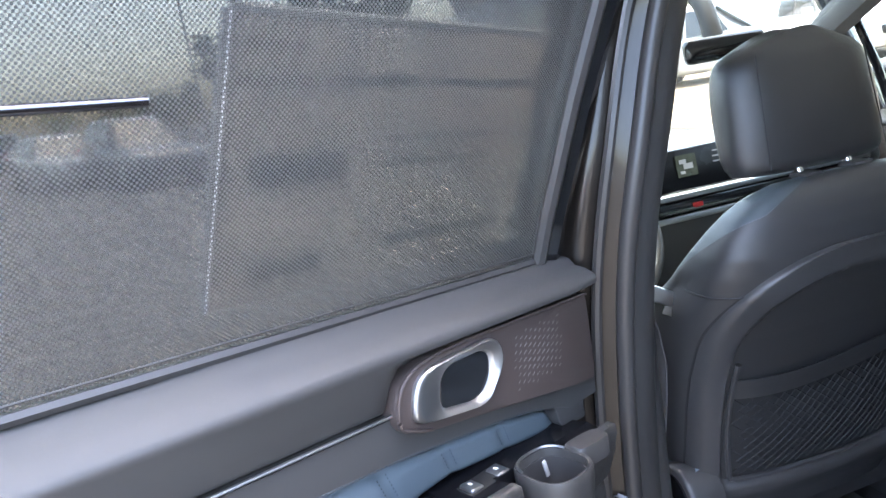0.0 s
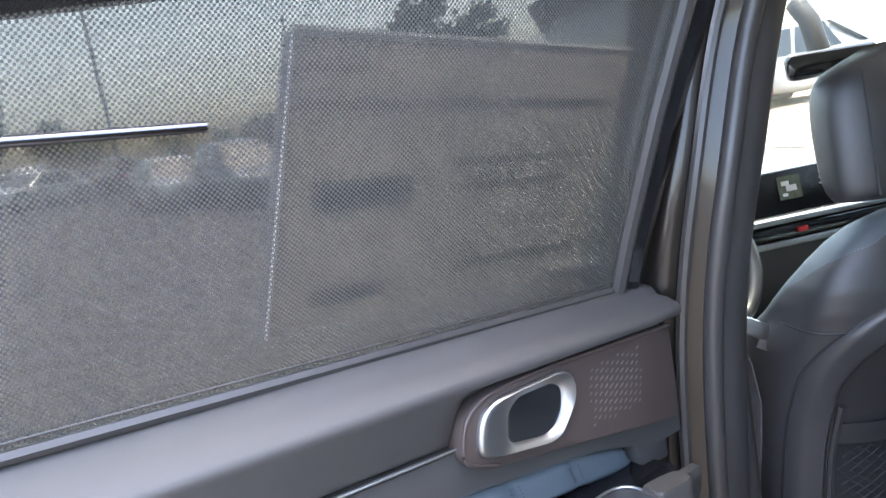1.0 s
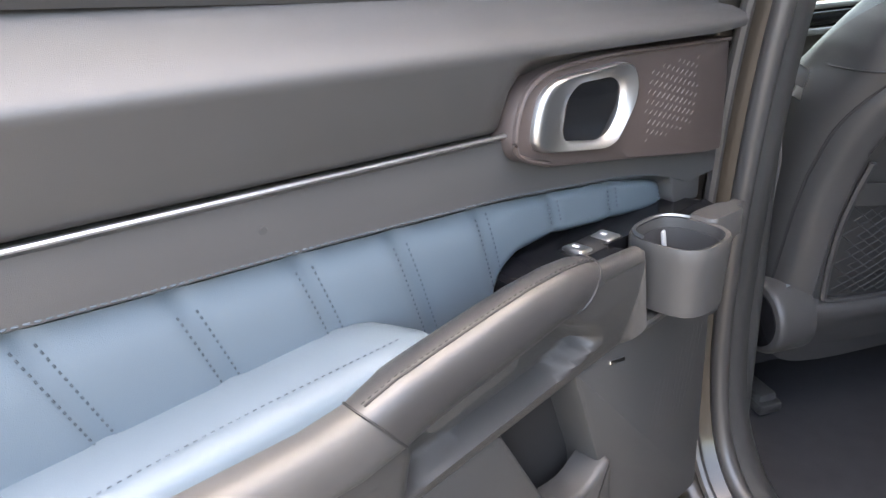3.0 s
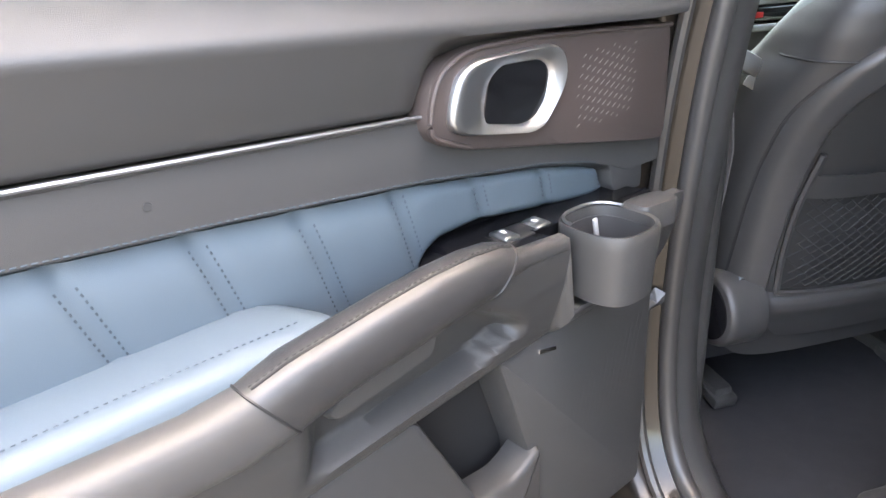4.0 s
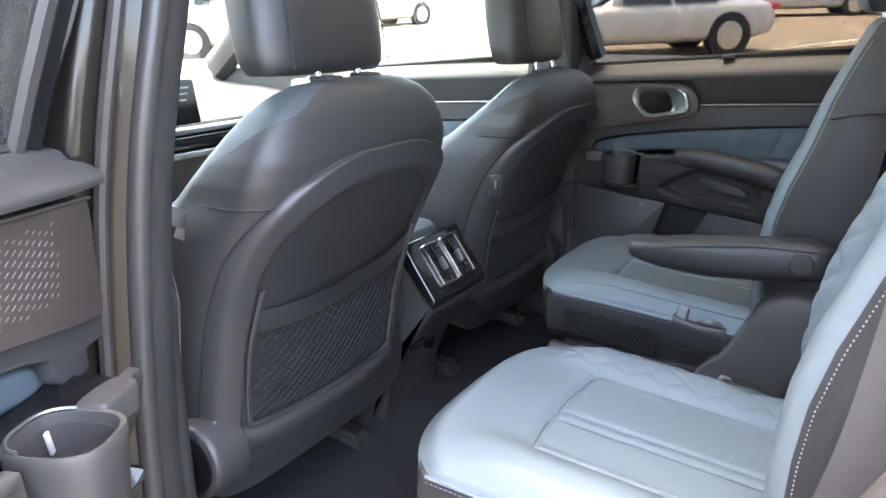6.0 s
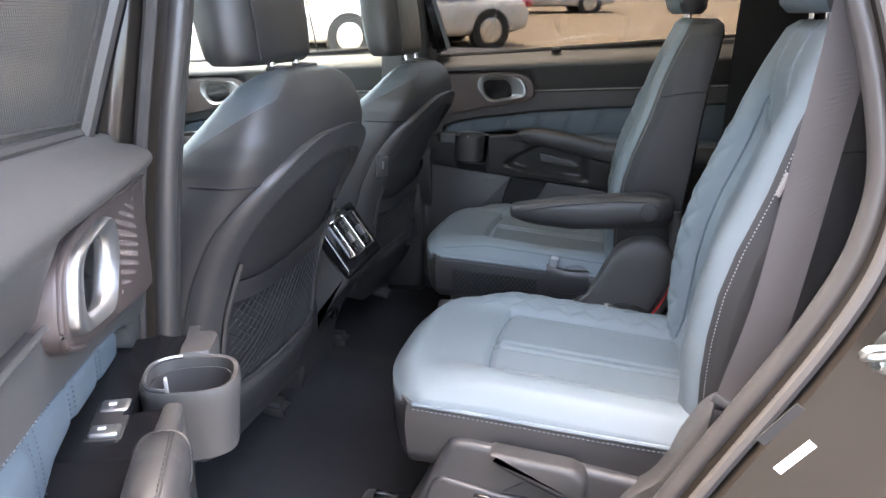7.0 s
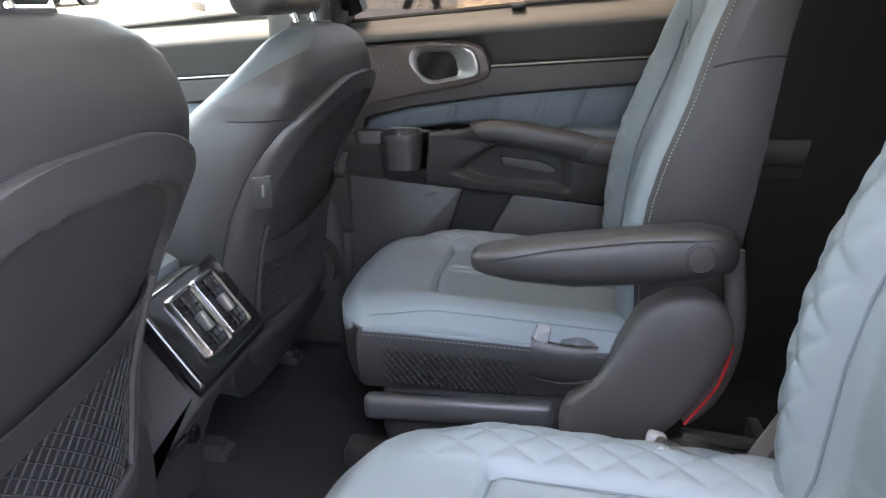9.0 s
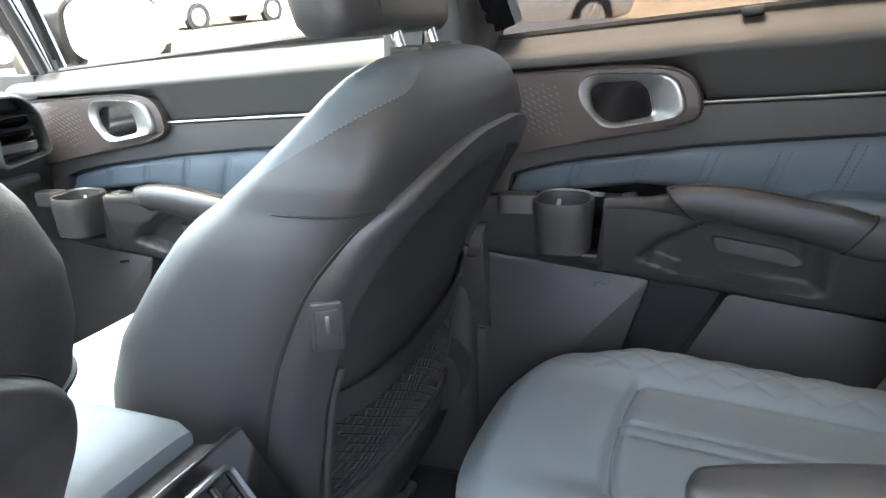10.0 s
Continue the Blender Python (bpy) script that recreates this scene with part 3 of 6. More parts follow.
def make_door():
    d = thing("rear_door", "closed rear door with dark trim and a blue leather panel", "car door", "side doors", at=(-0.0556, 0.8213, 0.3))
    xs = spaced(-0.058, 0.92, 62)

    def upper(x):
        lo = 1.045 - (1.045 - z_strip(x) - 0.002) * ease(0.285, 0.31, x)
        zc = 1.052 + 0.062 * max(0, x)
        zt = z_sill(x)
        return [(lo - 0.003, 0.737), (lo, 0.729), (lo + 0.005, 0.7245), (lo + 0.5 * (zc - lo), 0.714), (zc - 0.007, 0.7015), (zc - 0.002, 0.6995), (zc + 0.002, 0.7), (zc + 0.007, 0.703), (zc + 0.5 * (zt - zc), 0.719), (zt - 0.012, 0.735), (zt - 0.003, 0.743), (zt, 0.752)]
    add("upper_trim", band(xs, upper), SOFT_TRIM, d, "dark grey soft-touch upper trim")

    def middle(x):
        lo, hi = z_stitch(x), z_strip(x) - 0.003 if x > 0.25 else 0.97
        return [(lo - 0.004, 0.745), (lo, 0.735), (lo + 0.004, 0.7265), (0.5 * (lo + hi), 0.724), (hi - 0.003, 0.724), (hi, 0.73)]
    add("middle_trim", band(xs, middle), SOFT_TRIM, d)
    add("trim_front", plate(round_outline([(-0.03, 0.848), (0.018, 0.852), (0.027, 0.862), (0.031, 0.884), (0.04, 0.892), (0.04, 0.905), (-0.03, 0.90)], 0.006, 3), 0.7275, 0.75, 0.003, 2), SOFT_TRIM, d)
    strip = [(x, 0.7205, z_strip(x) - 0.0005) for x in spaced(0.30, 0.92, 30)]
    add("chrome_strip", tube(strip, 0.0026, 8, False, 0.8), SATIN_CHROME, d, "thin satin chrome strip")
    # blue leather panel
    xb = spaced(0.026, 0.92, 180)

    def blue(x):
        hi = z_stitch(x) - 0.003 - 0.02 * ease(0.04, 0.026, x)
        lo = table([(0.026, 0.858), (0.05, 0.853), (0.10, 0.86), (0.229, 0.878), (0.274, 0.875), (0.294, 0.862), (0.303, 0.83), (0.32, 0.80), (0.95, 0.80)], x)[0]
        return [(lo + (hi - lo) * s, blue_y(x, lo + (hi - lo) * s) + 0.006 * (1 - min(1, 6 * min(s, 1 - s))) ** 2) for s in spaced(0, 1, 12)]
    add("leather_panel", band(xb, blue), DOOR_LEATHER, d, "blue-grey stitched leather panel")
    pieces = []
    for x0 in (0.06, 0.152, 0.243, 0.335, 0.425, 0.51, 0.60, 0.69, 0.78):
        for off in (-0.0068, 0.0068):
            pth = []
            for z in spaced(0.81, 0.985, 14):
                x = x0 + off - 0.35 * (0.955 - z)
                if z < z_stitch(x) - 0.006 and x > 0.03:
                    zl = table([(0.026, 0.858), (0.05, 0.853), (0.10, 0.86), (0.229, 0.878), (0.274, 0.875), (0.294, 0.862), (0.303, 0.83), (0.32, 0.80)], x)[0]
                    if z > zl + 0.004:
                        pth.append((x, blue_y(x, z) - 0.0008, z))
            if len(pth) > 1:
                pieces.append(stitches(pth, 0.0028, 0.003, 0.0008))
    pieces.append(stitches([(x, 0.7262, z_stitch(x) + 0.0055) for x in spaced(0.06, 0.9, 40)], 0.004, 0.002, 0.0008))
    add("stitching", join(*pieces), BLUE_THREAD, d)
    # handle surround, handle and its cup
    surround = round_outline([(-0.045, 0.905), (-0.045, 1.036), (0.082, 1.044), (0.182, 1.0505), (0.256, 1.050), (0.290, 1.038), (0.303, 1.020), (0.308, 0.990), (0.299, 0.976), (0.260, 0.962), (0.123, 0.937)], 0.014, 4)
    rim = [Vector((x, 0.7116, z)) for x, z in ((-0.043, 1.033), (0.082, 1.0415), (0.182, 1.048), (0.252, 1.0475), (0.284, 1.037), (0.2985, 1.018), (0.3035, 0.991), (0.295, 0.979), (0.260, 0.965))]
    add("surround_rim", tube(smooth(rim, 6), 0.0034, 8, False, 0.75), BRONZE_TRIM, d)
    outer = round_outline([(0.287, 0.987), (0.283, 1.010), (0.274, 1.031), (0.254, 1.040), (0.159, 1.0405), (0.142, 1.034), (0.136, 1.014), (0.141, 0.998), (0.170, 0.966), (0.187, 0.9635), (0.274, 0.979)], 0.009, 4)
    inner = round_outline([(0.240, 0.989), (0.234, 1.017), (0.220, 1.029), (0.166, 1.027), (0.153, 1.017), (0.158, 0.991), (0.172, 0.975), (0.190, 0.971), (0.238, 0.981)], 0.008, 4)

    def around(o, n=64):
        c = Vector((0.205, 1.0))
        P = [Vector(q[:2]) for q in o]
        out = []
        for k in range(n):
            a = 2 * math.pi * k / n
            w = Vector((math.cos(a), math.sin(a)))
            best = 0.05
            for i in range(len(P)):
                p, q = P[i] - c, P[(i + 1) % len(P)] - c
                e = q - p
                den = w.x * e.y - w.y * e.x
                if abs(den) < 1e-9:
                    continue
                t = (p.x * e.y - p.y * e.x) / den
                u = (p.x * w.y - p.y * w.x) / den
                if t > 0 and -1e-6 <= u <= 1 + 1e-6:
                    best = t
            out.append(c + w * best)
        return out
    o2, i2 = around(outer), around(inner)
    s3, mid = around(surround, 160), Vector((0.205, 1.0))
    i3 = [mid + (q - mid) * 1.05 for q in around(inner, 160)]

    def ring_at(k, y, inset=0.0):
        return [Vector((a.x + (b.x - a.x) * k - (a - mid).normalized().x * inset, y, a.y + (b.y - a.y) * k - (a - mid).normalized().y * inset)) for a, b in zip(s3, i3)]
    add("handle_surround", loft([ring_at(0, 0.737), ring_at(0, 0.715), ring_at(0, 0.7122, 0.0012), ring_at(0, 0.711, 0.004), ring_at(0.5, 0.711), ring_at(1, 0.711), ring_at(1, 0.737)], cap=False), BRONZE_TRIM, d, "bronze-brown satin handle surround")
    rings = []
    for k, y in ((0.0, 0.7125), (0.0, 0.7070), (0.04, 0.7042), (0.12, 0.7028), (0.24, 0.7034), (0.74, 0.7078), (0.90, 0.7098), (1.0, 0.7136)):
        rings.append([Vector((a.x + (b.x - a.x) * k, y, a.y + (b.y - a.y) * k)) for a, b in zip(o2, i2)])
    add("door_handle", loft(rings, cap=False), SATIN_CHROME, d, "satin chrome inner door handle")
    c2 = Vector((0.205, 1.0))
    cup = [[Vector((c2.x + (b.x - c2.x) * k, y, c2.y + (b.y - c2.y) * k)) for b in i2] for k, y in ((1.0, 0.7134), (1.0, 0.725), (0.96, 0.745), (0.88, 0.757), (0.6, 0.763), (0.1, 0.764))]
    add("handle_cup", loft(cup), GLOSS_BLACK, d, "glossy black handle recess")
    slits = []
    for i in range(-6, 7):
        for j in range(-7, 8):
            u, w = 0.0125 * (i + 0.5 * (j % 2)), 0.0068 * j
            x, z = 0.066 - 0.86 * u + 0.45 * w, 0.988 + 0.51 * u + 0.89 * w
            q = max(abs(x - 0.066) / 0.048, abs(z - 0.988) / 0.037)
            if q < 1:
                k = 1 - 0.45 * q ** 2
                slits.append(box(0.0078 * k, 0.0005, 0.0008 * k, pose(x, 0.7110, z, 0, 31, 0), 0))
    add("speaker_slits", join(*slits), SLIT_METAL, d, "small bright slits of a tweeter grille")
    # arm body under the grip, with a scooped hand hold and room for the cup holder
    xa = sorted(spaced(-0.005, 0.92, 130) + [0.085, 0.092, 0.178, 0.186])

    def arm_top(x):
        return table([(-0.01, 0.866), (0.085, 0.868), (0.092, 0.79), (0.178, 0.79), (0.186, 0.871), (0.25, 0.876), (0.29, 0.874), (0.376, 0.862), (0.48, 0.84), (0.53, 0.84), (0.95, 0.84)], x)[0]

    def arm_face(x, z, lo, hi):
        t = (z - lo) / (hi - lo)
        y = table([(0, 0.694), (0.04, 0.684), (0.25, 0.674), (0.6, 0.662), (0.9, 0.656), (1.0, 0.658)], t)[0]
        base = lo + 0.020 + 0.01 * ease(0.30, 0.24, x)
        front = 0.232 + 0.085 * max(0, (z - 0.785) / 0.06) ** 1.6
        into = min(1.0, max(0.0, (x - front) / 0.014)) * ease(base, base + 0.012, z) * ease(0.485, 0.45, x)
        return y + 0.030 * into * ease(0.872, 0.85, z)
    fr, bk = [], []
    for x in xa:
        lo, hi = 0.772 - 0.1 * x, arm_top(x)
        col = []
        for t in spaced(0, 1, 26):
            z = lo + (hi - lo) * t
            col.append(Vector((x, arm_face(x, z, lo, hi), z)))
        col[-2].z = hi - 0.0012
        fr.append(col)
        bk.append([Vector((x, q.y + (0.03 if q.z < 0.835 else 0.0125), q.z)) for q in col])
    add("arm_body", slab(fr, bk), HARD_TRIM, d, "charcoal plastic armrest body", 55)
    add("hand_hold", loft([[Vector((0.388 + (x - 0.388) * k, y, 0.803 + (z - 0.803) * k)) for x, z in [q[:2] for q in round_outline([(0.328, 0.822), (0.43, 0.808), (0.452, 0.792), (0.44, 0.784), (0.335, 0.800)], 0.008, 3)]] for k, y in ((1.0, 0.72), (1.0, 0.688), (0.94, 0.684), (0.8, 0.6835))]), SOFT_TRIM, d, "dark padded hand hold")
    ring = [Vector((0.130 + 0.042 * math.copysign(abs(math.cos(a)) ** 0.7, math.cos(a)), 0.655 + 0.046 * math.copysign(abs(math.sin(a)) ** 0.7, math.sin(a)), 0)) for a in spaced(0, 2 * math.pi, 41)[:-1]]
    cc = Vector((0.130, 0.655, 0))
    cup_rings = []
    for k, z in ((0.80, 0.797), (0.90, 0.800), (0.94, 0.83), (1.0, 0.858), (1.0, 0.869), (0.97, 0.873), (0.88, 0.872), (0.86, 0.866), (0.83, 0.83), (0.78, 0.806)):
        cup_rings.append([cc + (p - cc) * k + Vector((0, 0, z )) for p in ring])
    add("cup_holder", loft(cup_rings), HARD_TRIM, d, "charcoal plastic cup holder")
    add("cup_insert", loft([[cc + (p - cc) * k + Vector((0, 0, z)) for p in ring] for k, z in ((0.80, 0.808), (0.835, 0.862), (0.81, 0.862), (0.74, 0.811))]), SHELL_TRIM, d)
    add("cup_label", box(0.006, 0.003, 0.024, pose(0.116, 0.681, 0.852, 0, 12, 0), 0.001), TAG_WHITE, d, "small white paper tag")
    add("cup_trim", tube([cc + (p - cc) * 0.9 + Vector((0, 0, 0.8745)) for p in ring[2:20]], 0.0018, 6), SATIN_CHROME, d)
    tab = [(0.090, 0.672), (0.092, 0.640), (0.070, 0.637), (0.044, 0.634), (0.034, 0.641), (0.034, 0.664), (0.060, 0.670)]
    tab = [q[:2] for q in round_outline(tab, 0.008, 3)]
    add("cup_tab", loft([[Vector((x, y, z)) for x, y in tab] for z in (0.850, 0.874)] + [[Vector((0.062 + (x - 0.062) * 0.93, 0.65 + (y - 0.65) * 0.9, 0.8765)) for x, y in tab]]), HARD_TRIM, d)
    # switch panel
    def ledge(x0, x1, y0, y1, n=10):
        ys = spaced(y0, y1, 5)
        top = [[Vector((x, y, 0.868 - 0.03 * (0.26 - x) - 0.012 * ease(0.25, 0.30, x) - 0.004 * math.sin(math.pi * (y - y0) / (y1 - y0)))) for y in ys] for x in spaced(x0, x1, n)]
        return slab(top, [[Vector((q.x, q.y, 0.835 if q.x > 0.29 else 0.845)) if q.z > 0.85 else Vector((q.x, q.y, q.z - 0.012)) for q in r] for r in top])
    sw = join(ledge(0.181, 0.298, 0.668, 0.758), ledge(0.0, 0.185, 0.7005, 0.758), ledge(0.0, 0.09, 0.668, 0.7015, 6))
    fill = plate([(0.03, 0.852), (0.10, 0.864), (0.229, 0.881), (0.274, 0.878), (0.295, 0.864), (0.305, 0.83), (0.33, 0.80), (0.03, 0.80)], 0.757, 0.77, 0.002, 1)
    add("switch_surround", fill, PANEL_BLACK, d)
    add("switch_panel", sw, PANEL_BLACK, d, "gloss black switch panel")
    for x in (0.2125, 0.167):
        s = add("window_switch", box(0.021, 0.025, 0.007, pose(x, 0.717, 0.8655 - 0.03 * (0.26 - x), 0, -6 if x > 0.2 else 3, 0), 0.003, 3), SATIN_CHROME, d, "silver window switch")
        put_under(build("switch_mark", *box(0.004, 0.006, 0.0010, pose(x, 0.719, 0.8692 - 0.03 * (0.26 - x), 0, -2, 0), 0.0), WHITE), s)
    add("switch_bezel", box(0.072, 0.031, 0.004, pose(0.190, 0.717, 0.8622), 0.0015), DARK_HOLE, d)
    # pull grip
    def grip_ring(x, top, bot, y, w, lean, k=1.0, n=28):
        zc, h = 0.5 * (top + bot), 0.5 * (top - bot)
        out = []
        for a in spaced(0, 2 * math.pi, n + 1)[:-1]:
            c, q = math.cos(a), math.sin(a)
            zz = h * k * math.copysign(abs(q) ** 0.8, q)
            out.append(Vector((x + lean * zz, y + w * k * math.copysign(abs(c) ** 0.75, c), zc + zz)))
        return out
    GRIP = [(0.506, 0.866, 0.816, 0.667, 0.0235, 0.75), (0.474, 0.877, 0.825, 0.665, 0.0235, 0.6), (0.44, 0.884, 0.832, 0.663, 0.023, 0.4), (0.40, 0.8925, 0.839, 0.660, 0.0225, 0.2), (0.36, 0.899, 0.846, 0.658, 0.022, 0.0), (0.325, 0.9005, 0.851, 0.658, 0.022, -0.3), (0.30, 0.8975, 0.853, 0.659, 0.0215, -0.6), (0.287, 0.892, 0.853, 0.660, 0.0215, -0.9)]
    stations = [table([(i, *g) for i, g in enumerate(GRIP)], t) for t in spaced(0, len(GRIP) - 1, 43)]
    add("pull_grip", loft([grip_ring(*stations[0], 0.9)] + [grip_ring(*g) for g in stations] + [grip_ring(*stations[-1], 0.9)]), BLACK_LEATHER, d, "stitched black leather pull grip", 50)
    add("grip_joint", join(tube(grip_ring(*stations[0], 1.012), 0.0012, 5, True), tube(grip_ring(*stations[-1], 1.012), 0.0012, 5, True)), DARK_HOLE, d)
    rear = [(0.503, *stations[0][1:])] + [(x, 0.862 + 0.02 * (x - 0.55), 0.808 + 0.01 * (x - 0.55), 0.668, 0.024, 0.75 - 0.5 * (x - 0.5) / 0.42) for x in spaced(0.545, 0.92, 8)]
    add("arm_rear", loft([grip_ring(*g) for g in rear]), SOFT_TRIM, d, "", 50)
    add("arm_front", loft([grip_ring(x, top, bot, y, w, lean) for x, top, bot, y, w, lean in ((0.289, 0.887, 0.853, 0.662, 0.018, -0.9), (0.272, 0.882, 0.856, 0.664, 0.013, -0.5), (0.245, 0.8775, 0.858, 0.665, 0.010, 0), (0.19, 0.8745, 0.857, 0.664, 0.009, 0))]), HARD_TRIM, d, "", 50)
    line, low = [], []
    for x, top, bot, y, w, lean in stations[1:-1]:
        for out, a in ((line, 1.16), (low, 1.25)):
            c, q = -math.cos(a * math.pi / 2 - 0.55), math.sin(a * math.pi / 2 - 0.55)
            h = 0.5 * (top - bot)
            zz = h * abs(q) ** 0.8
            out.append(Vector((x + lean * zz, y - (w + 0.0004) * abs(c) ** 0.75, 0.5 * (top + bot) + zz)))
    add("grip_seam", tube(line, 0.0011, 5), DARK_HOLE, d)
    add("grip_stitching", stitches([q + Vector((0, -0.001, 0)) for q in low], 0.0035, 0.0025, 0.0007), DARK_HOLE, d)
    # blue arm pad
    pad_rings = []
    for x, w, h in ((0.425, 0.30, 0.4), (0.432, 0.7, 0.75), (0.45, 0.9, 0.95), (0.49, 1, 1), (0.7, 1, 1), (0.92, 1, 0.95)):
        r = []
        for a in spaced(0, 2 * math.pi, 25)[:-1]:
            c, s = math.cos(a), math.sin(a)
            yy = 0.72 + 0.048 * w * math.copysign(abs(c) ** 0.45, c)
            zz = 0.852 + 0.030 * h * math.copysign(abs(s) ** 0.5, s)
            r.append(Vector((x + (0.045 * (0.767 - yy) / 0.10 * -1 if x < 0.5 else 0) + 0.03 * (x < 0.5), yy, zz - 0.010 * ease(0.55, 0.85, x))))
        pad_rings.append(r)
    add("arm_pad", loft(pad_rings), DOOR_LEATHER, d, "padded blue-grey leather armrest")
    add("pad_stitching", join(stitches([(x, 0.6805, 0.8745 - 0.010 * ease(0.55, 0.85, x)) for x in spaced(0.46, 0.9, 20)], 0.003, 0.003, 0.0006, (0, -0.6, 0.8)),
                              stitches([(x, 0.690, 0.8815 - 0.010 * ease(0.55, 0.85, x)) for x in spaced(0.46, 0.9, 20)], 0.003, 0.003, 0.0006, (0, -0.3, 0.9))), BLUE_THREAD, d)
    # lower trim: speaker panel, pocket, rear panel
    add("speaker_panel", plate(round_outline([(-0.008, 0.774), (0.252, 0.748), (0.207, 0.61), (0.20, 0.45), (-0.008, 0.45)], 0.01), 0.688, 0.74, 0.006, 2), HARD_TRIM, d)
    ribs = [tube([(0.006 + 0.011 * k, 0.6882, 0.72 - 0.006 * k), (0.035 + 0.0095 * k, 0.6882, 0.60)], 0.0003, 6) for k in range(16)]
    add("speaker_ribs", join(*ribs), HARD_TRIM, d)
    add("rear_panel", plate(round_outline([(0.357, 0.738), (0.92, 0.68), (0.92, 0.45), (0.275, 0.45), (0.285, 0.60)], 0.012), 0.688, 0.74, 0.006, 2), HARD_TRIM, d)
    # Back plate of the pocket opening, coloured near black for the shade inside.
    add("pocket_lining", plate([(0.18, 0.79), (0.42, 0.76), (0.38, 0.45), (0.18, 0.45)], 0.735, 0.75, 0.002, 1), DARK_HOLE, d, "back of the map pocket, its inner shade coloured near black")
    add("pocket_lip", plate(round_outline([(0.195, 0.625), (0.24, 0.60), (0.30, 0.605), (0.30, 0.45), (0.195, 0.45)], 0.015), 0.680, 0.72, 0.008, 3), HARD_TRIM, d)
    add("speaker_badge", plate([(0.170, 0.735), (0.196, 0.741), (0.196, 0.736), (0.170, 0.730)], 0.6855, 0.689, 0.0005, 1), CHROME, d, "small chrome badge")
    # sheet metal, frame and glass
    skin = slab([[Vector((x, 0.80, z)) for z in spaced(0.36, 1.07, 10)] for x in (-0.02, 0.3, 0.6, 0.93)],
                [[Vector((x, 0.88 + 0.05 * math.sin(math.pi * (z - 0.25) / 1.0), z)) for z in spaced(0.30, 1.11, 10)] for x in (-0.035, 0.3, 0.6, 0.97)])
    add("door_shell", skin, PAINT, d, "graphite metallic door shell")

    def on_glass(x, z, off=0.0):
        return Vector((x, 0.775 - 0.30 * (z - 1.09) + off, z))
    fp = [on_glass(x, z) for x, z in ((-0.032, 1.05), (-0.045, 1.15), (-0.075, 1.3), (-0.12, 1.47))]
    add("window_frame", join(tube(fp, 0.028, 8, False, 1.0, (0, 1, 0)), tube([on_glass(-0.11, 1.47), on_glass(0.3, 1.505), on_glass(0.7, 1.48), on_glass(0.86, 1.40), on_glass(0.93, 1.15)], 0.028, 8, False, 1.0, (0, 1, 0))), GLOSS_BLACK, d, "black window frame")
    ft = [on_glass(x, z, -0.02) for x, z in ((-0.006, 1.08), (-0.016, 1.15), (-0.046, 1.3), (-0.09, 1.47))]
    add("frame_seal", tube(ft, 0.011, 8, False, 1.0, (0, 1, 0)), RUBBER, d)
    add("sill_seal", tube([on_glass(x, z_sill(x) + 0.002, -0.018) for x in spaced(-0.02, 0.92, 20)], 0.006, 6), RUBBER, d)
    g = slab([[on_glass(x, z) for z in spaced(1.05, 1.5, 4)] for x in (-0.08, 0.4, 0.92)], [[on_glass(x, z, 0.004) for z in spaced(1.05, 1.5, 4)] for x in (-0.08, 0.4, 0.92)])
    go = add("window_pane", g, PRIVACY_GLASS, d)
    return d, on_glass


right_door, on_glass = make_door()
add("shade_hook", box(0.03, 0.014, 0.012, pose(0.36, 0.735, 1.117, 0, -5, 0), 0.005, 3), HARD_TRIM, right_door)
HINGE = Vector((-0.0556, -0.8213, 0))
MIRROR = Matrix.Diagonal((1, -1, 1, 1))
LEFT = Matrix.Translation(HINGE) @ pose(0, 0, 0, 0, 0, -64.37) @ Matrix.Translation(-HINGE) @ MIRROR
LOC = Matrix.Translation(right_door.location)
left_door = copy_thing(right_door, LEFT @ LOC)
left_door.name = "rear_door"
tagged(left_door, "wide open rear door with dark trim, blue leather panel and chrome handle")
front_door = copy_thing(right_door, Matrix.Translation((-0.913, 0.0, -0.042)) @ LOC)
front_door.name = "front_door"
tagged(front_door, "closed front passenger door with dark trim and blue leather panel")
for o in list(left_door.children) + list(front_door.children):
    if o.name.startswith("shade_hook"):
        bpy.data.objects.remove(o)
    elif o.name.startswith("window_pane") and o.parent == front_door:
        o.data = o.data.copy()
        o.data.materials[0] = TINTED_GLASS
    elif o.name.startswith("window_pane"):
        o.data = o.data.copy()
        o.data.materials[0] = BRIGHT_DOOR_GLASS
add("trim_mark", loft([[LEFT @ Vector((0.537 + r * math.cos(a), y, 0.986 + r * math.sin(a))) for a in spaced(0, 2 * math.pi, 13)[:-1]] for r, y in ((0.0035, 0.7245), (0.003, 0.7236), (0.001, 0.7235))]), HARD_TRIM, left_door)
# sunshade and window sticker of the open door
shade = thing("sunshade", "dark mesh sunshade drawn up behind the open door's window", "sunshade")
sh = slab([[on_glass(x, z, -0.014) for z in spaced(1.06, 1.5, 5)] for x in spaced(-0.07, 0.92, 5)], [[on_glass(x, z, -0.013) for z in spaced(1.06, 1.5, 5)] for x in spaced(-0.07, 0.92, 5)])
add("cloth", sh, SHADE, shade)
hem = [on_glass(x, z_sill(x) + 0.014, -0.0165) for x in spaced(-0.01, 0.92, 12)]
add("hem", tube(hem, 0.0012, 6), RUBBER, shade)
add("pull_bar", tube([on_glass(0.508, 1.370, -0.022), on_glass(0.9, 1.399, -0.022)], 0.0045, 12), BAR_METAL, shade, "slim dark polished metal bar")
shade.matrix_world = LEFT
note = thing("window_sticker", "large pale paper sticker on the open door's window", "sticker")
quad = [(0.417, 1.437), (0.470, 1.172), (0.038, 1.125), (-0.016, 1.382)]


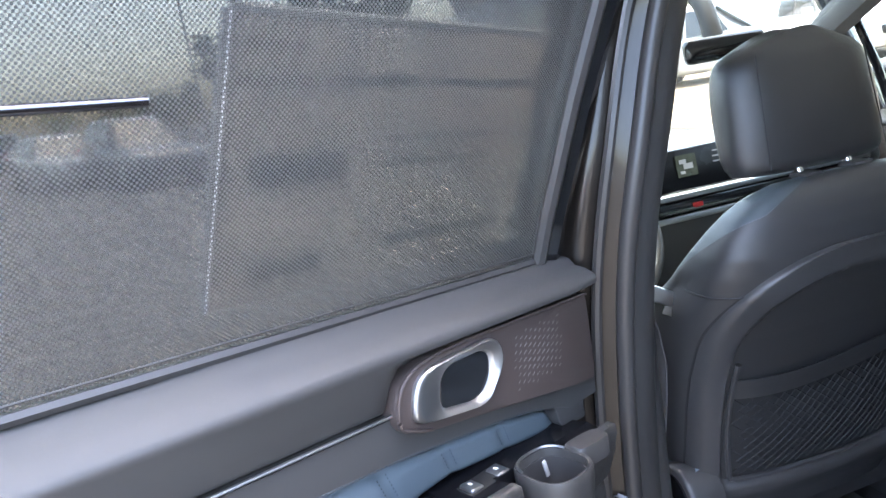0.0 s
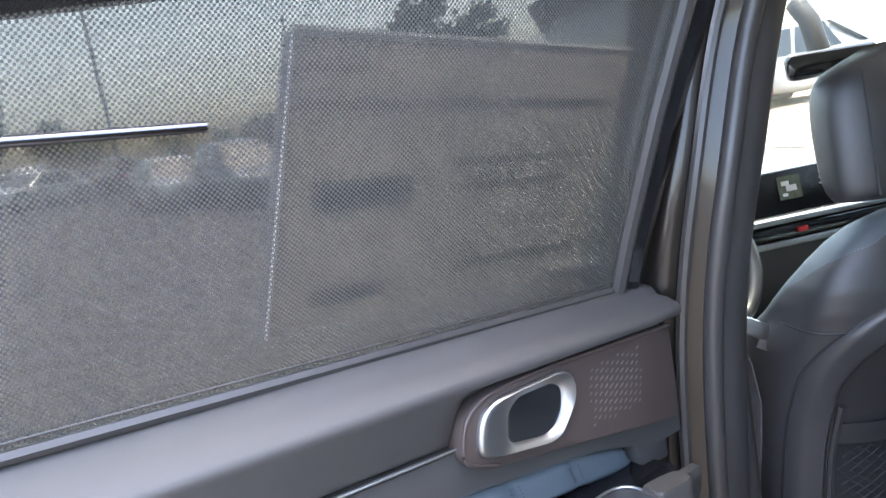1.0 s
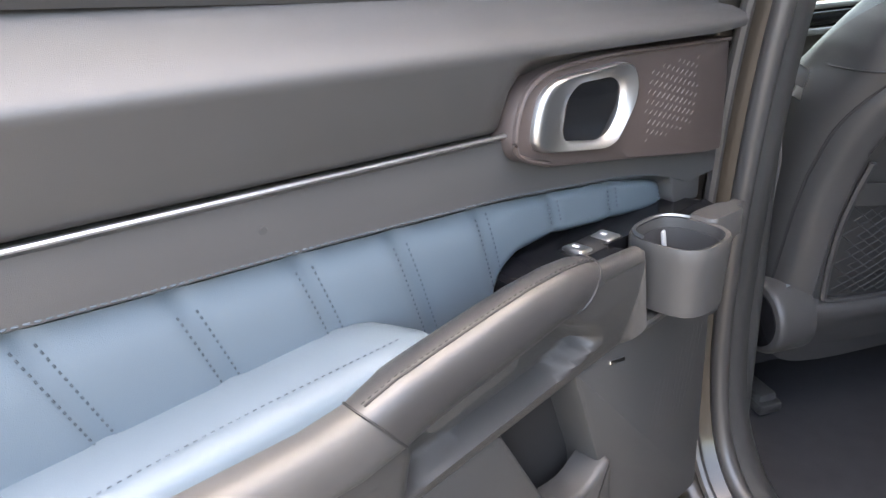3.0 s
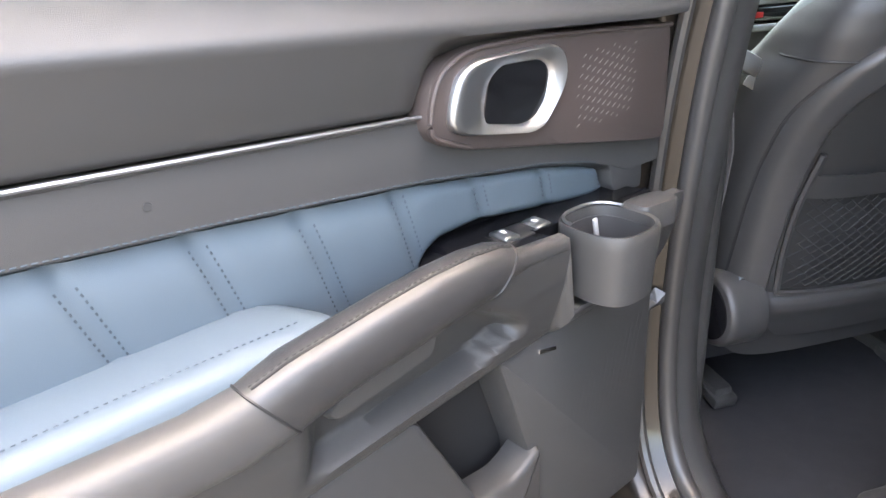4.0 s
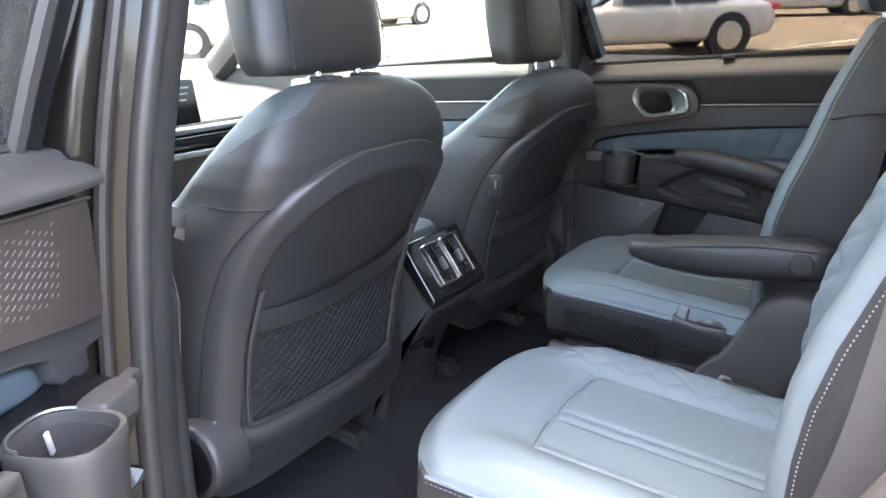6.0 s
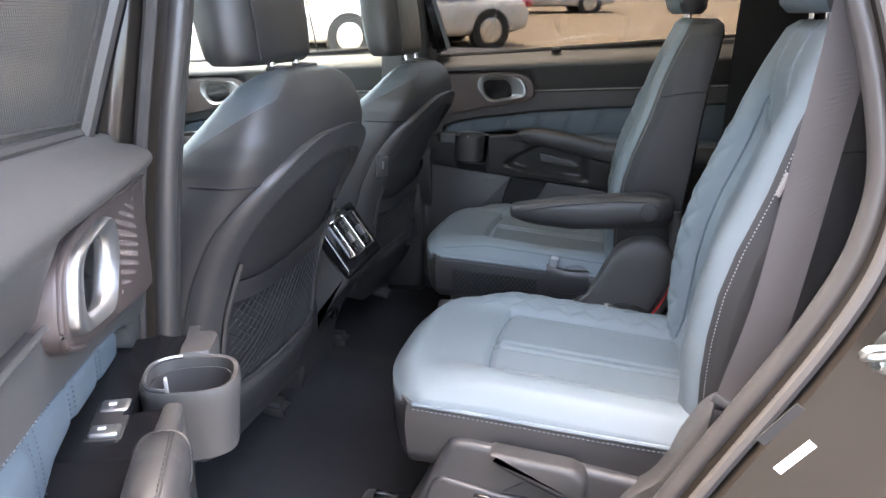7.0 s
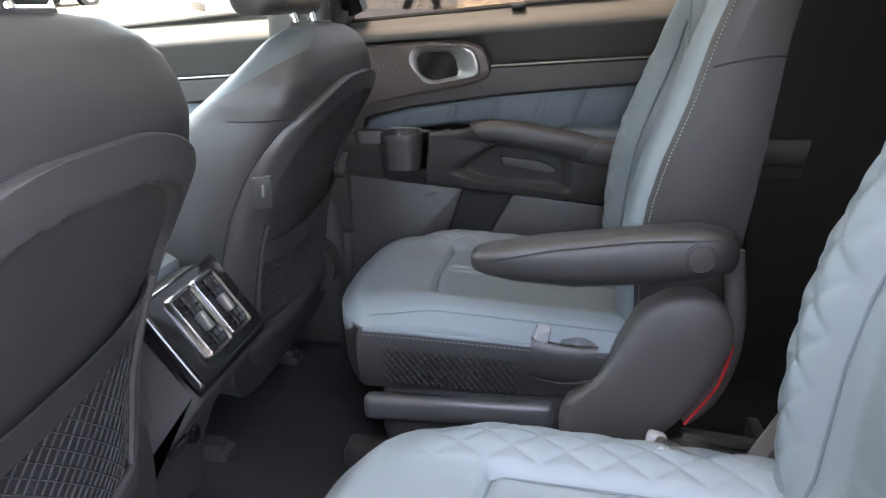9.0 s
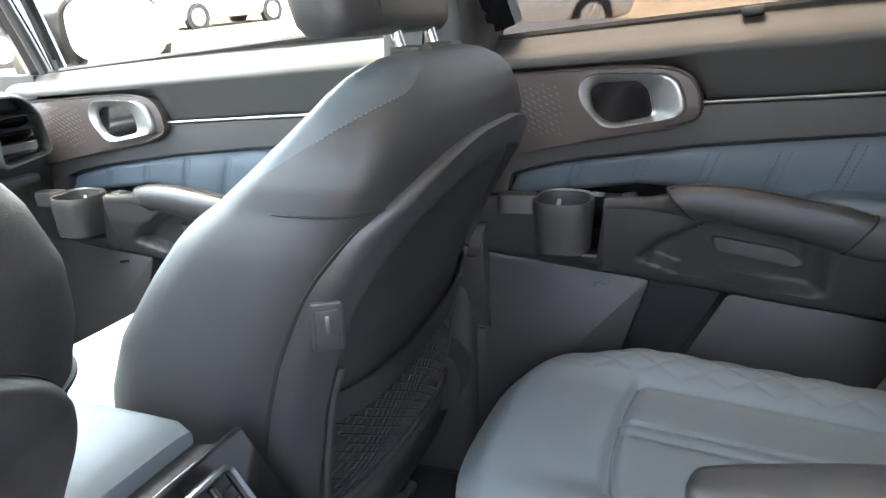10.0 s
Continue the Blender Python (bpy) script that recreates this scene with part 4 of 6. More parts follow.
def on_note(u, v, off):
    a = Vector(quad[0]).lerp(Vector(quad[3]), u)
    b = Vector(quad[1]).lerp(Vector(quad[2]), u)
    p = a.lerp(b, v)
    return on_glass(p.x, p.y, off)


add("paper", slab([[on_note(u, v, 0.007) for v in spaced(0, 1, 4)] for u in spaced(0, 1, 4)], [[on_note(u, v, 0.008) for v in spaced(0, 1, 4)] for u in spaced(0, 1, 4)]), PAPER, note)
PRINT = mat("grey_print", (0.27, 0.265, 0.27), 0.8, vary=0.1)
for u0, u1, v0, v1 in ((0.04, 0.2, 0.09, 0.115), (0.03, 0.97, 0.2, 0.235), (0.08, 0.34, 0.47, 0.58), (0.45, 0.9, 0.42, 0.45), (0.45, 0.85, 0.52, 0.55), (0.1, 0.3, 0.86, 0.92), (0.5, 0.93, 0.84, 0.88)):
    add("print_bar", slab([[on_note(u, v, 0.0062) for v in (v0, v1)] for u in (u0, u1)], [[on_note(u, v, 0.0068) for v in (v0, v1)] for u in (u0, u1)]), PRINT, note)
edge = [tube([on_note(-0.004, v, 0.0055) for v in spaced(0, 1, 4)], 0.006, 6), tube([on_note(u, -0.004, 0.0055) for u in spaced(0, 1, 4)], 0.005, 6)]
add("paper_edge", join(*edge), WHITE, note, "bright cut edge of the paper")
note.matrix_world = LEFT


# ---- front seats ----
FRONT_ROWS = [(0.53, -0.12, 0.20, 0.085), (0.56, -0.125, 0.225, 0.097), (0.62, -0.1335, 0.242, 0.1115), (0.70, -0.13, 0.248, 0.12), (0.76, -0.119, 0.249, 0.121), (0.82, -0.0975, 0.248, 0.1175), (0.89, -0.055, 0.246, 0.105), (0.93, -0.0275, 0.243, 0.0975),
              (0.97, 0.0025, 0.236, 0.0875), (1.0, 0.018, 0.234, 0.081), (1.03, 0.03, 0.226, 0.074), (1.06, 0.038, 0.210, 0.062), (1.085, 0.043, 0.188, 0.05), (1.105, 0.045, 0.157, 0.038), (1.119, 0.045, 0.115, 0.022), (1.124, 0.045, 0.07, 0.008)]


def seat_row(z):
    return table(FRONT_ROWS, z)


def seat_rear(y, z, n=3.0):
    """How far back the rear of the seat's back lies, y from its middle."""
    xc, w, dpt = seat_row(z)
    k = min(0.999, abs(y) / w)
    return xc + dpt * (1 - k ** n) ** (1 / n)


def shoulder_x(y, z):
    """Where the blue shoulder piece ends, towards the rear."""
    return 0.048 - 1.45 * (1.067 - z) - 0.125 * (1 - min(1.0, abs(y) / 0.16))


def make_front_seat(yc, lift, label, low=0.0):
    s = thing("front_seat", label, "seat", "front seats", at=(-0.05, yc, 0.36))
    s.delta_location = (0, 0, lift)
    N = 140
    rings, fm = [], []
    zs = spaced(0.53, 1.124, 110)
    for z in zs:
        xc, w, dpt = seat_row(z)
        r = []
        for j in range(N):
            a = 2 * math.pi * j / N
            c, q = math.cos(a), math.sin(a)
            e = 2 / 3.0 if q > 0 else 2 / 3.0 - 0.26 * min(1.0, -q * 4)
            yy = w * math.copysign(abs(c) ** e, c)
            xx = dpt * math.copysign(abs(q) ** e, q)
            if q < 0:
                xx -= 0.045 * (-q) ** 0.5 * ease(1.08, 0.92, z)
                xx += 0.07 * ease(0.85, 0.5, abs(yy) / w) * ease(1.09, 0.95, z)
            r.append(Vector((xc + xx, yc + yy, z)))
        rings.append(r)
    v, f = loft(rings)
    for c in v:
        xc, w, dpt = seat_row(c.z)
        front = min(xc - 0.25 * dpt - c.x, w * 0.93 - abs(c.y - yc))
        shoulder = min(c.z - 0.957, shoulder_x(c.y - yc, c.z) - c.x)
        fm.append(max(front, shoulder))
    zoned(add("backrest", (v, f), FRONT_LEATHER, s, "black leather backrest with slate-blue shoulders", 50), fm)
    # seam over the shoulders
    for side in (-1, 1):
        pts = []
        for z in spaced(0.962, 1.10, 40):
            xc, w, dpt = seat_row(z)
            best = None
            for k in spaced(-1.25, 1.57, 1500):
                yy = w * abs(math.cos(k)) ** (2 / 3.0)
                xx = xc + dpt * math.copysign(abs(math.sin(k)) ** (2 / 3.0), math.sin(k))
                gap = abs(xx - shoulder_x(yy, z))
                if best is None or gap < best[0]:
                    best = (gap, xx, yy)
            if best[0] < 0.006:
                pts.append((best[1] + 0.0008, yc + side * (best[2] + 0.0008), z))
        if len(pts) > 2:
            add("shoulder_stitching", stitches(pts, 0.0026, 0.0024, 0.0007, (0.5, side, 0.5)), THREAD, s)
        cross = []
        for k in spaced(-0.9, 1.05, 40):
            zz = 0.972
            xc, w, dpt = seat_row(zz)
            cross.append((xc + (dpt + 0.0012) * math.copysign(abs(math.sin(k)) ** (2 / 3.0), math.sin(k)), yc + side * (w + 0.0012) * abs(math.cos(k)) ** (2 / 3.0), zz))
        add("side_seam", tube(cross, 0.0016, 5), DARK_HOLE, s)
    # rear shell
    def arch(z, wide, top, foot):
        if z <= foot:
            return wide
        k = min(1.0, (z - foot) / (top - foot))
        return wide * max(0.0, 1 - k ** 2.6) ** (1 / 2.6)
    fr, bk = [], []
    top = 1.03
    for i in range(84):
        t = i / 83
        z = 0.585 + (top - 0.585) * (1 - (1 - t) ** 1.6)
        wd = max(0.004, arch(z, 0.234, top + 0.002, 0.86))
        row, rowb = [], []
        for u in spaced(-1, 1, 91):
            y = wd * u
            wi = max(0.0, arch(z, 0.194, top - 0.040, 0.84))
            lip = ease(wi + 0.004, wi - 0.011, abs(y)) if wi > 0 else 0
            lip *= ease(0.60, 0.625, z)
            x = seat_rear(y, z) + 0.013 - 0.021 * lip
            edge = min(1.0, (1 - abs(u)) * wd / 0.012)
            x -= 0.010 * (1 - edge) ** 2
            x += 0.006 * math.exp(-((y + 0.055) / 0.012) ** 2) * lip * ease(0.8, 0.9, z)
            row.append(Vector((x, yc + y, z)))
            rowb.append(Vector((seat_rear(y, z) - 0.012, yc + y, z)))
        fr.append(row)
        bk.append(rowb)
    add("back_shell", slab(fr, bk), SHELL_TRIM, s, "charcoal plastic seat-back shell", 50)
    outline = [r[0] for r in fr] + [r[-1] for r in reversed(fr[:-1])]
    add("shell_gap", tube([q - Vector((0.0055, 0, 0)) for q in outline], 0.0030, 6), DARK_HOLE, s)
    # pocket with netting
    fr, bk = [], []

    def pocket_top(y):
        return 0.832 - low + 0.02 * (y / 0.18) - 0.012 * (1 - (y / 0.18) ** 2)
    for u in spaced(-0.178, 0.178, 25):
        col, colb = [], []
        for t in spaced(0, 1, 9):
            z = 0.625 + (pocket_top(u) - 0.035 - 0.625) * t
            x = seat_rear(u, z) + 0.002 + 0.012 * math.sin(math.pi * min(1, 0.15 + t * 0.85)) * (1 - (u / 0.18) ** 4)
            col.append(Vector((x, yc + u, z)))
            colb.append(Vector((x - 0.003, yc + u, z)))
        fr.append(col)
        bk.append(colb)
    pocket = add("pocket", slab(fr, bk), DARK_HOLE, s, "black netted map pocket")
    hemf = [[Vector((seat_rear(u, z) + 0.005 + 0.010 * (1 - (u / 0.18) ** 4), yc + u, z)) for z in (pocket_top(u) - 0.036, pocket_top(u) - 0.018, pocket_top(u))] for u in spaced(-0.18, 0.18, 25)]
    hemb = [[q - Vector((0.004, 0, 0)) for q in r] for r in hemf]
    add("pocket_hem", slab(hemf, hemb), BLACK_LEATHER, s)
    lines = []

    def on_pocket(u, t):
        z = 0.627 + (pocket_top(u) - 0.037 - 0.627) * t
        return Vector((seat_rear(u, z) + 0.0032 + 0.012 * math.sin(math.pi * min(1, 0.15 + t * 0.85)) * (1 - (u / 0.18) ** 4), yc + u, z))
    for k in range(-9, 18):
        for sg in (1, -1):
            pts = []
            for t in spaced(0, 1, 7):
                u = sg * (-0.178 + 0.356 * (k + 9 * t) / 18)
                if abs(u) <= 0.1785:
                    pts.append(on_pocket(u, t))
            if len(pts) > 1:
                lines.append(tube(pts, 0.0012, 4, False, 1.0, (1, 0, 0)))
    put_under(build("net", *join(*lines), NETTING), pocket)
    rim = smooth([(seat_rear(u, z) + 0.006, yc + u, z) for u, z in ((-0.182, 0.845 - low), (-0.184, 0.75), (-0.18, 0.64), (-0.16, 0.615), (0, 0.612), (0.16, 0.615), (0.18, 0.64), (0.184, 0.75), (0.182, 0.86 - low))], 5)
    add("pocket_rim", tube(rim, 0.005, 6, False, 1.0, (1, 0, 0)), SHELL_TRIM, s)
    # headrest on two posts
    hr = []
    for t in spaced(0, 1, 20):
        z = 1.13 + 0.20 * t
        w = 0.142 * (1 - abs(2 * t - 0.85) ** 5 * 0.16) * (1 - 0.10 * t ** 3) * (1 if t < 0.85 else (1 - ((t - 0.85) / 0.15) ** 2 * 0.35))
        dpt = 0.050 * (0.82 + 0.18 * math.sin(math.pi * t)) * (1 if t < 0.9 else 0.75) * (1 if t > 0.03 else 0.75)
        xc = -0.010 - 0.03 * t
        r = []
        for j in range(40):
            a = 2 * math.pi * j / 40
            c, q = math.cos(a), math.sin(a)
            r.append(Vector((xc + dpt * math.copysign(abs(q) ** 0.62, q) - (0.012 * (c * c)), yc + w * math.copysign(abs(c) ** 0.62, c), z + (0.012 * (1 - abs(c)) if t > 0.9 else 0))))
        hr.append(r)
    v, f = loft(hr)
    fm = [1 if (sum((v[i].x for i in q)) / len(q)) < -0.045 - 0.035 * ((v[q[0]].z - 1.13) / 0.2) else 0 for q in f]
    head = add("headrest", (v, f), BLACK_LEATHER, s, "black leather headrest", 50, (BLUE_LEATHER,), fm)
    for side in (-1, 1):
        pts = [(0.034 - 0.03 * t, yc + side * 0.108 * (1 - 0.09 * t), 1.14 + 0.17 * t) for t in spaced(0, 1, 8)]
        put_under(build("headrest_seam", *tube(pts, 0.0012, 5), DARK_HOLE), head)
        p = yc + side * 0.046
        add("headrest_post", tube([(0.032, p, 1.09), (0.012, p, 1.15)], 0.0065, 10), CHROME, s, "chrome headrest post")
        add("post_collar", box(0.034, 0.036, 0.008, pose(0.034, p, 1.124, 0, 0, 0), 0.003), HARD_TRIM, s)
    # cushion, side cover and rails
    cr = []
    for t in spaced(0, 1, 14):
        x = -0.05 - 0.50 * t
        w = 0.25 * (1 - 0.12 * t ** 4)
        h = 0.075 * (1 - 0.25 * t ** 6)
        r = []
        for j in range(32):
            a = 2 * math.pi * j / 32
            c, q = math.cos(a), math.sin(a)
            yy = w * math.copysign(abs(c) ** 0.5, c)
            zz = 0.57 + 0.05 * t + h * math.copysign(abs(q) ** 0.55, q) + (0.025 * (abs(yy) / w) ** 4 if q > 0 else 0)
            r.append(Vector((x, yc + yy, zz)))
        cr.append(r)
    v, f = loft(cr)
    fm = [1 if sum(v[i].z for i in q) / len(q) > 0.60 else 0 for q in f]
    add("cushion", (v, f), BLACK_LEATHER, s, "blue-grey leather seat cushion", 50, (BLUE_LEATHER,), fm)
    add("seat_base", box(0.40, 0.42, 0.10, pose(-0.36, yc, 0.47), 0.02), CARPET, s)
    for side in (-1, 1):
        if side * yc < 0:
            continue
        cover = [Vector((-0.075 + 0.06 * math.cos(a), 0, 0.585 + 0.06 * math.sin(a))) for a in spaced(0, 2 * math.pi, 57)[:-1]]
        add("side_cover", loft([[Vector((q.x, yc + side * yy, q.z)) for q in ([Vector((-0.075, 0, 0.585)) + (c - Vector((-0.075, 0, 0.585))) * k for c in cover])] for k, yy in ((1.0, 0.20), (1.0, 0.249), (0.985, 0.255), (0.95, 0.2595), (0.9, 0.2615), (0.3, 0.2625))]), SHELL_TRIM, s)
        mid = Vector((-0.075, 0, 0.585))
        add("cover_cap", loft([[Vector((q.x, yc + side * yy, q.z)) for q in [mid + (c - mid) * k for c in cover]] for k, yy in ((0.78, 0.258), (0.78, 0.2636), (0.74, 0.2645), (0.1, 0.2648))]), PANEL_BLACK, s, "black round recliner cap")
    for side in (-1, 1):
        add("rail", box(0.34, 0.035, 0.03, pose(-0.28, yc + side * 0.185, 0.385), 0.006), HARD_TRIM, s)
        add("rail_end", box(0.05, 0.045, 0.022, pose(-0.125, yc + side * 0.185, 0.378, 0, 8, 0), 0.006), HARD_TRIM, s)
    return s


driver = make_front_seat(-0.345, 0.010, "black leather driver's seat with netted back pocket")
passenger = make_front_seat(0.40, -0.036, "black leather passenger seat with netted back pocket", 0.045)
for o in passenger.children_recursive:
    for q in o.data.vertices:
        q.co.z -= 0.17 * max(0.0, min(1.124, q.co.z) - 0.95) - (0.01 if o.name.startswith("headrest") and q.co.z > 1.1 else 0)
SW = Matrix.Translation((seat_rear(-0.215, 0.862) + 0.008, 0.181, 0.862)) @ pose(0, 0, 0, 0, 12, -58)
add("seat_switch", moved(box(0.010, 0.030, 0.054, None, 0.003, 3), SW), SHELL_TRIM, passenger, "grey slide switch on the seat side")
add("switch_plate", moved(box(0.003, 0.020, 0.040, Matrix.Translation((0.0052, 0, 0)), 0.001), SW), HARD_TRIM, passenger)
add("switch_mark", moved(box(0.002, 0.004, 0.020, Matrix.Translation((0.0072, 0, 0.004)), 0.0008), SW), SATIN_CHROME, passenger)


# ---- second-row seats ----
def crumple(rnd, c, size):
    """A crumpled, faceted bag of film round a point."""
    v, f = [], []
    m, n = 5, 9
    for i in range(m):
        p = math.pi * (i + 0.5) / m - math.pi / 2
        for j in range(n):
            a = 2 * math.pi * (j + 0.5 * (i % 2)) / n
            k = rnd.uniform(0.72, 1.12)
            v.append(c + Vector((size.x * math.cos(a) * math.cos(p), size.y * math.sin(a) * math.cos(p), size.z * math.sin(p))) * k)
    for i in range(m - 1):
        for j in range(n):
            a, b = i * n + j, i * n + (j + 1) % n
            f += [(a, b, a + n), (b, b + n, a + n)]
    f += [tuple(range(n))[::-1], tuple(range((m - 1) * n, m * n))]
    return v, f


def make_rear_seat(label, quilted=1):
    """Second-row captain's chair in the passenger side's place; the middle of it at y = 0.395."""
    yc = 0.385
    s = thing("second_row_seat", label, "seat", "second-row seats", at=(0.4, yc, 0.36))
    W = 0.213
    # cushion
    NU, NV = 200, 190
    fr, bk = [], []

    def cushion_top(u, v):
        """u from front (0) to rear (1), v from -1 to 1."""
        y = W * v
        xf = 0.091 + 0.06 * abs(v) ** 3.2
        x = xf + (0.62 - xf) * u
        z = 0.684 - 0.036 * u
        z -= 0.10 * ease(0.10, -0.02, u) ** 2 * 0.35
        z -= 0.022 * abs(v) ** 8
        z += 0.024 * ease(0.45, 0.8, abs(v)) * ease(1.05, 0.88, abs(v)) * ease(0.05, 0.3, u)
        # seams of the insert
        ins = 0.56
        if u > 0.30:
            z -= 0.007 * math.exp(-((abs(v) - ins) / 0.022) ** 2)
            z -= 0.004 * (math.exp(-((v - 0.13) / 0.022) ** 2) + math.exp(-((v - 0.02) / 0.022) ** 2))
        z -= 0.007 * math.exp(-((u - 0.30 - 0.03 * v * v) / 0.013) ** 2) * ease(0.62, 0.54, abs(v))
        if abs(v) > ins + 0.02 and u > 0.12 and v * quilted > 0:
            a, b = (x + y * 1.5) / 0.056, (x - y * 1.5) / 0.056
            z += 0.0038 * min(abs(math.sin(math.pi * a)), abs(math.sin(math.pi * b))) ** 0.5 * ease(0.58, 0.63, abs(v)) * ease(0.98, 0.92, abs(v)) * ease(0.12, 0.18, u)
        return Vector((x, yc + y, z))
    for u in spaced(0, 1, NU):
        row = [cushion_top(u, v) for v in spaced(-1, 1, NV)]
        fr.append(row)
        bk.append([Vector((q.x, q.y, 0.63)) for q in row])
    add("cushion", slab(fr, bk), BLUE_LEATHER, s, "blue-grey quilted leather seat cushion", 60)
    seams = [[cushion_top(0.30 + 0.03 * v * v, v) for v in spaced(-0.56, 0.56, 30)], [cushion_top(u, 0.13) for u in spaced(0.31, 0.98, 30)], [cushion_top(u, 0.02) for u in spaced(0.31, 0.98, 30)],
             [cushion_top(u, 0.56) for u in spaced(0.31, 0.98, 30)], [cushion_top(u, -0.56) for u in spaced(0.31, 0.98, 30)], [cushion_top(u, -0.93) for u in spaced(0.06, 0.98, 30)]]
    for line in seams:
        add("cushion_seam", tube([q + Vector((0, 0, 0.0003)) for q in line], 0.0013, 5), BLUE_SEAM, s)
    # dark lower band of the cushion
    ring = []
    for v in spaced(-1, 1, 25):
        ring.append((0.096 + 0.055 * abs(v) ** 3, W * v))
    ring += [(0.62, W), (0.62, -W)]
    bands = []
    for k, z in ((0.965, 0.548), (0.985, 0.553), (1.0, 0.57), (1.012, 0.61), (1.008, 0.64), (0.995, 0.651)):
        bands.append([Vector((0.37 + (x - 0.37) * k, yc + y * k, z - 0.018 * ease(0.1, 0.6, x) * (z > 0.6))) for x, y in ring])
    add("cushion_side", loft(bands), BLACK_LEATHER, s, "black leather cushion side", 50)
    for side in (-1, 1):
        add("piping", tube([(x, yc + side * (W * 1.008 + 0.001), 0.6515 - 0.018 * ease(0.1, 0.6, x)) for x in spaced(0.16, 0.61, 14)], 0.003, 6), BLUE_LEATHER, s)
        add("cushion_stitching", stitches([(x, yc + side * (W * 1.01 + 0.001), 0.643 - 0.018 * ease(0.1, 0.6, x)) for x in spaced(0.16, 0.61, 14)], 0.004, 0.003, 0.001, (0, side, 0.2)), THREAD, s)
    # backrest: blue front, black sides and rear
    rows = [(0.60, 0.56, 0.672, 0.185), (0.66, 0.545, 0.690, 0.197), (0.74, 0.541, 0.703, 0.205), (0.80, 0.543, 0.712, 0.208), (0.86, 0.55, 0.719, 0.210), (0.92, 0.565, 0.725, 0.211), (1.0, 0.595, 0.732, 0.21), (1.08, 0.62, 0.741, 0.206), (1.14, 0.644, 0.752, 0.2), (1.175, 0.66, 0.758, 0.19), (1.195, 0.668, 0.756, 0.172), (1.207, 0.680, 0.745, 0.13)]
    tongue = [Vector(q) for q in ((0.052, 1.2), (0.054, 1.06), (0.045, 1.02), (0.025, 0.998), (0.0, 0.992))]
    hook = [Vector(q) for q in ((0.066, 1.045), (0.078, 1.085), (0.098, 1.092), (0.112, 1.06), (0.118, 0.98), (0.118, 0.66))]

    def near(line, p):
        best = 1.0
        for q0, q1 in zip(line, line[1:]):
            d = q1 - q0
            t = max(0, min(1, (p - q0).dot(d) / d.length_squared))
            best = min(best, (p - q0 - d * t).length)
        return best
    def edge_back(z):
        return 0.022 - 0.006 * ease(0.9, 1.15, z)

    rings, fm = [], []
    NF, NR = 170, 24
    zs = spaced(0.60, 1.207, 200)
    for z in zs:
        xf, xr, w = table(rows, z)
        r = []
        for k in range(NF):
            v = math.sin(math.pi / 2 * (2 * k / (NF - 1) - 1) * 0.999)
            v = 0.5 * v + 0.5 * (2 * k / (NF - 1) - 1)
            y = w * v
            a2 = abs(v)
            x = xf + 0.045 * ease(0.72, 0.45, a2) * ease(0.62, 0.72, z) * ease(1.17, 1.02, z)
            x += 0.05 * a2 ** 14
            p = Vector((abs(y), z))
            x += 0.005 * math.exp(-(near(tongue, p) / 0.005) ** 2) + 0.005 * math.exp(-(near(hook, p) / 0.005) ** 2)
            if 0.118 < y * quilted < 0.2 and z < 1.05:
                qa, qb = (z + y * 1.3) / 0.056, (z - y * 1.3) / 0.056
                x -= 0.0056 * min(abs(math.sin(math.pi * qa)), abs(math.sin(math.pi * qb))) ** 0.6 * ease(0.119, 0.127, abs(y)) * ease(0.20, 0.185, abs(y)) * ease(1.05, 1.02, z)
            r.append(Vector((min(x, xr - 0.01), yc + y, z)))
        for k in range(NR):
            v = 1 - 2 * (k + 0.5) / NR
            r.append(Vector((xr - 0.014 * abs(v) ** 14, yc + w * v * 0.995, z)))
        rings.append(r)
    v, f = loft(rings)
    for c in v:
        xf, xr, w = table(rows, c.z)
        fm.append(max(xf + edge_back(c.z) - c.x, min(xf + 0.058 - c.x, 0.9 * w - abs(c.y - yc))))
    zoned(add("backrest", (v, f), TWO_TONE, s, "black leather backrest with quilted blue-grey front", 60), fm)
    for line, nm in ((tongue, "tongue_seam"), (hook, "insert_seam")):
        for side in (-1, 1):
            pts = []
            for q in smooth([(p.x, p.y, 0) for p in line], 6):
                xf, xr, w = table(rows, q.y)
                a2 = q.x / w
                x = xf + 0.045 * ease(0.72, 0.45, a2) * ease(0.62, 0.72, q.y) * ease(1.17, 1.02, q.y) + 0.05 * a2 ** 14
                pts.append((x + 0.0035, yc + side * q.x, q.y))
            add(nm, tube(pts, 0.0018, 5), BLUE_SEAM, s)
    for side in (-1, 1):
        pts = []
        for z in spaced(0.70, 1.17, 30):
            xf, xr, w = table(rows, z)
            pts.append((xf + edge_back(z) + 0.006, yc + side * (w * 0.985 + 0.0012), z))
        add("back_stitching", stitches(pts, 0.0024, 0.0028, 0.0007, (0, side, 0)), PALE_THREAD, s)
        xf, xr, w = table(rows, 1.05)
        add("side_seam", tube([(xf + 0.028 + (xr - xf - 0.036) * t, yc + side * (w + 0.0008), 1.045 + 0.014 * math.sin(1.6 * t)) for t in spaced(0, 1, 8)], 0.0014, 5), DARK_HOLE, s)
    # headrest
    hr = []
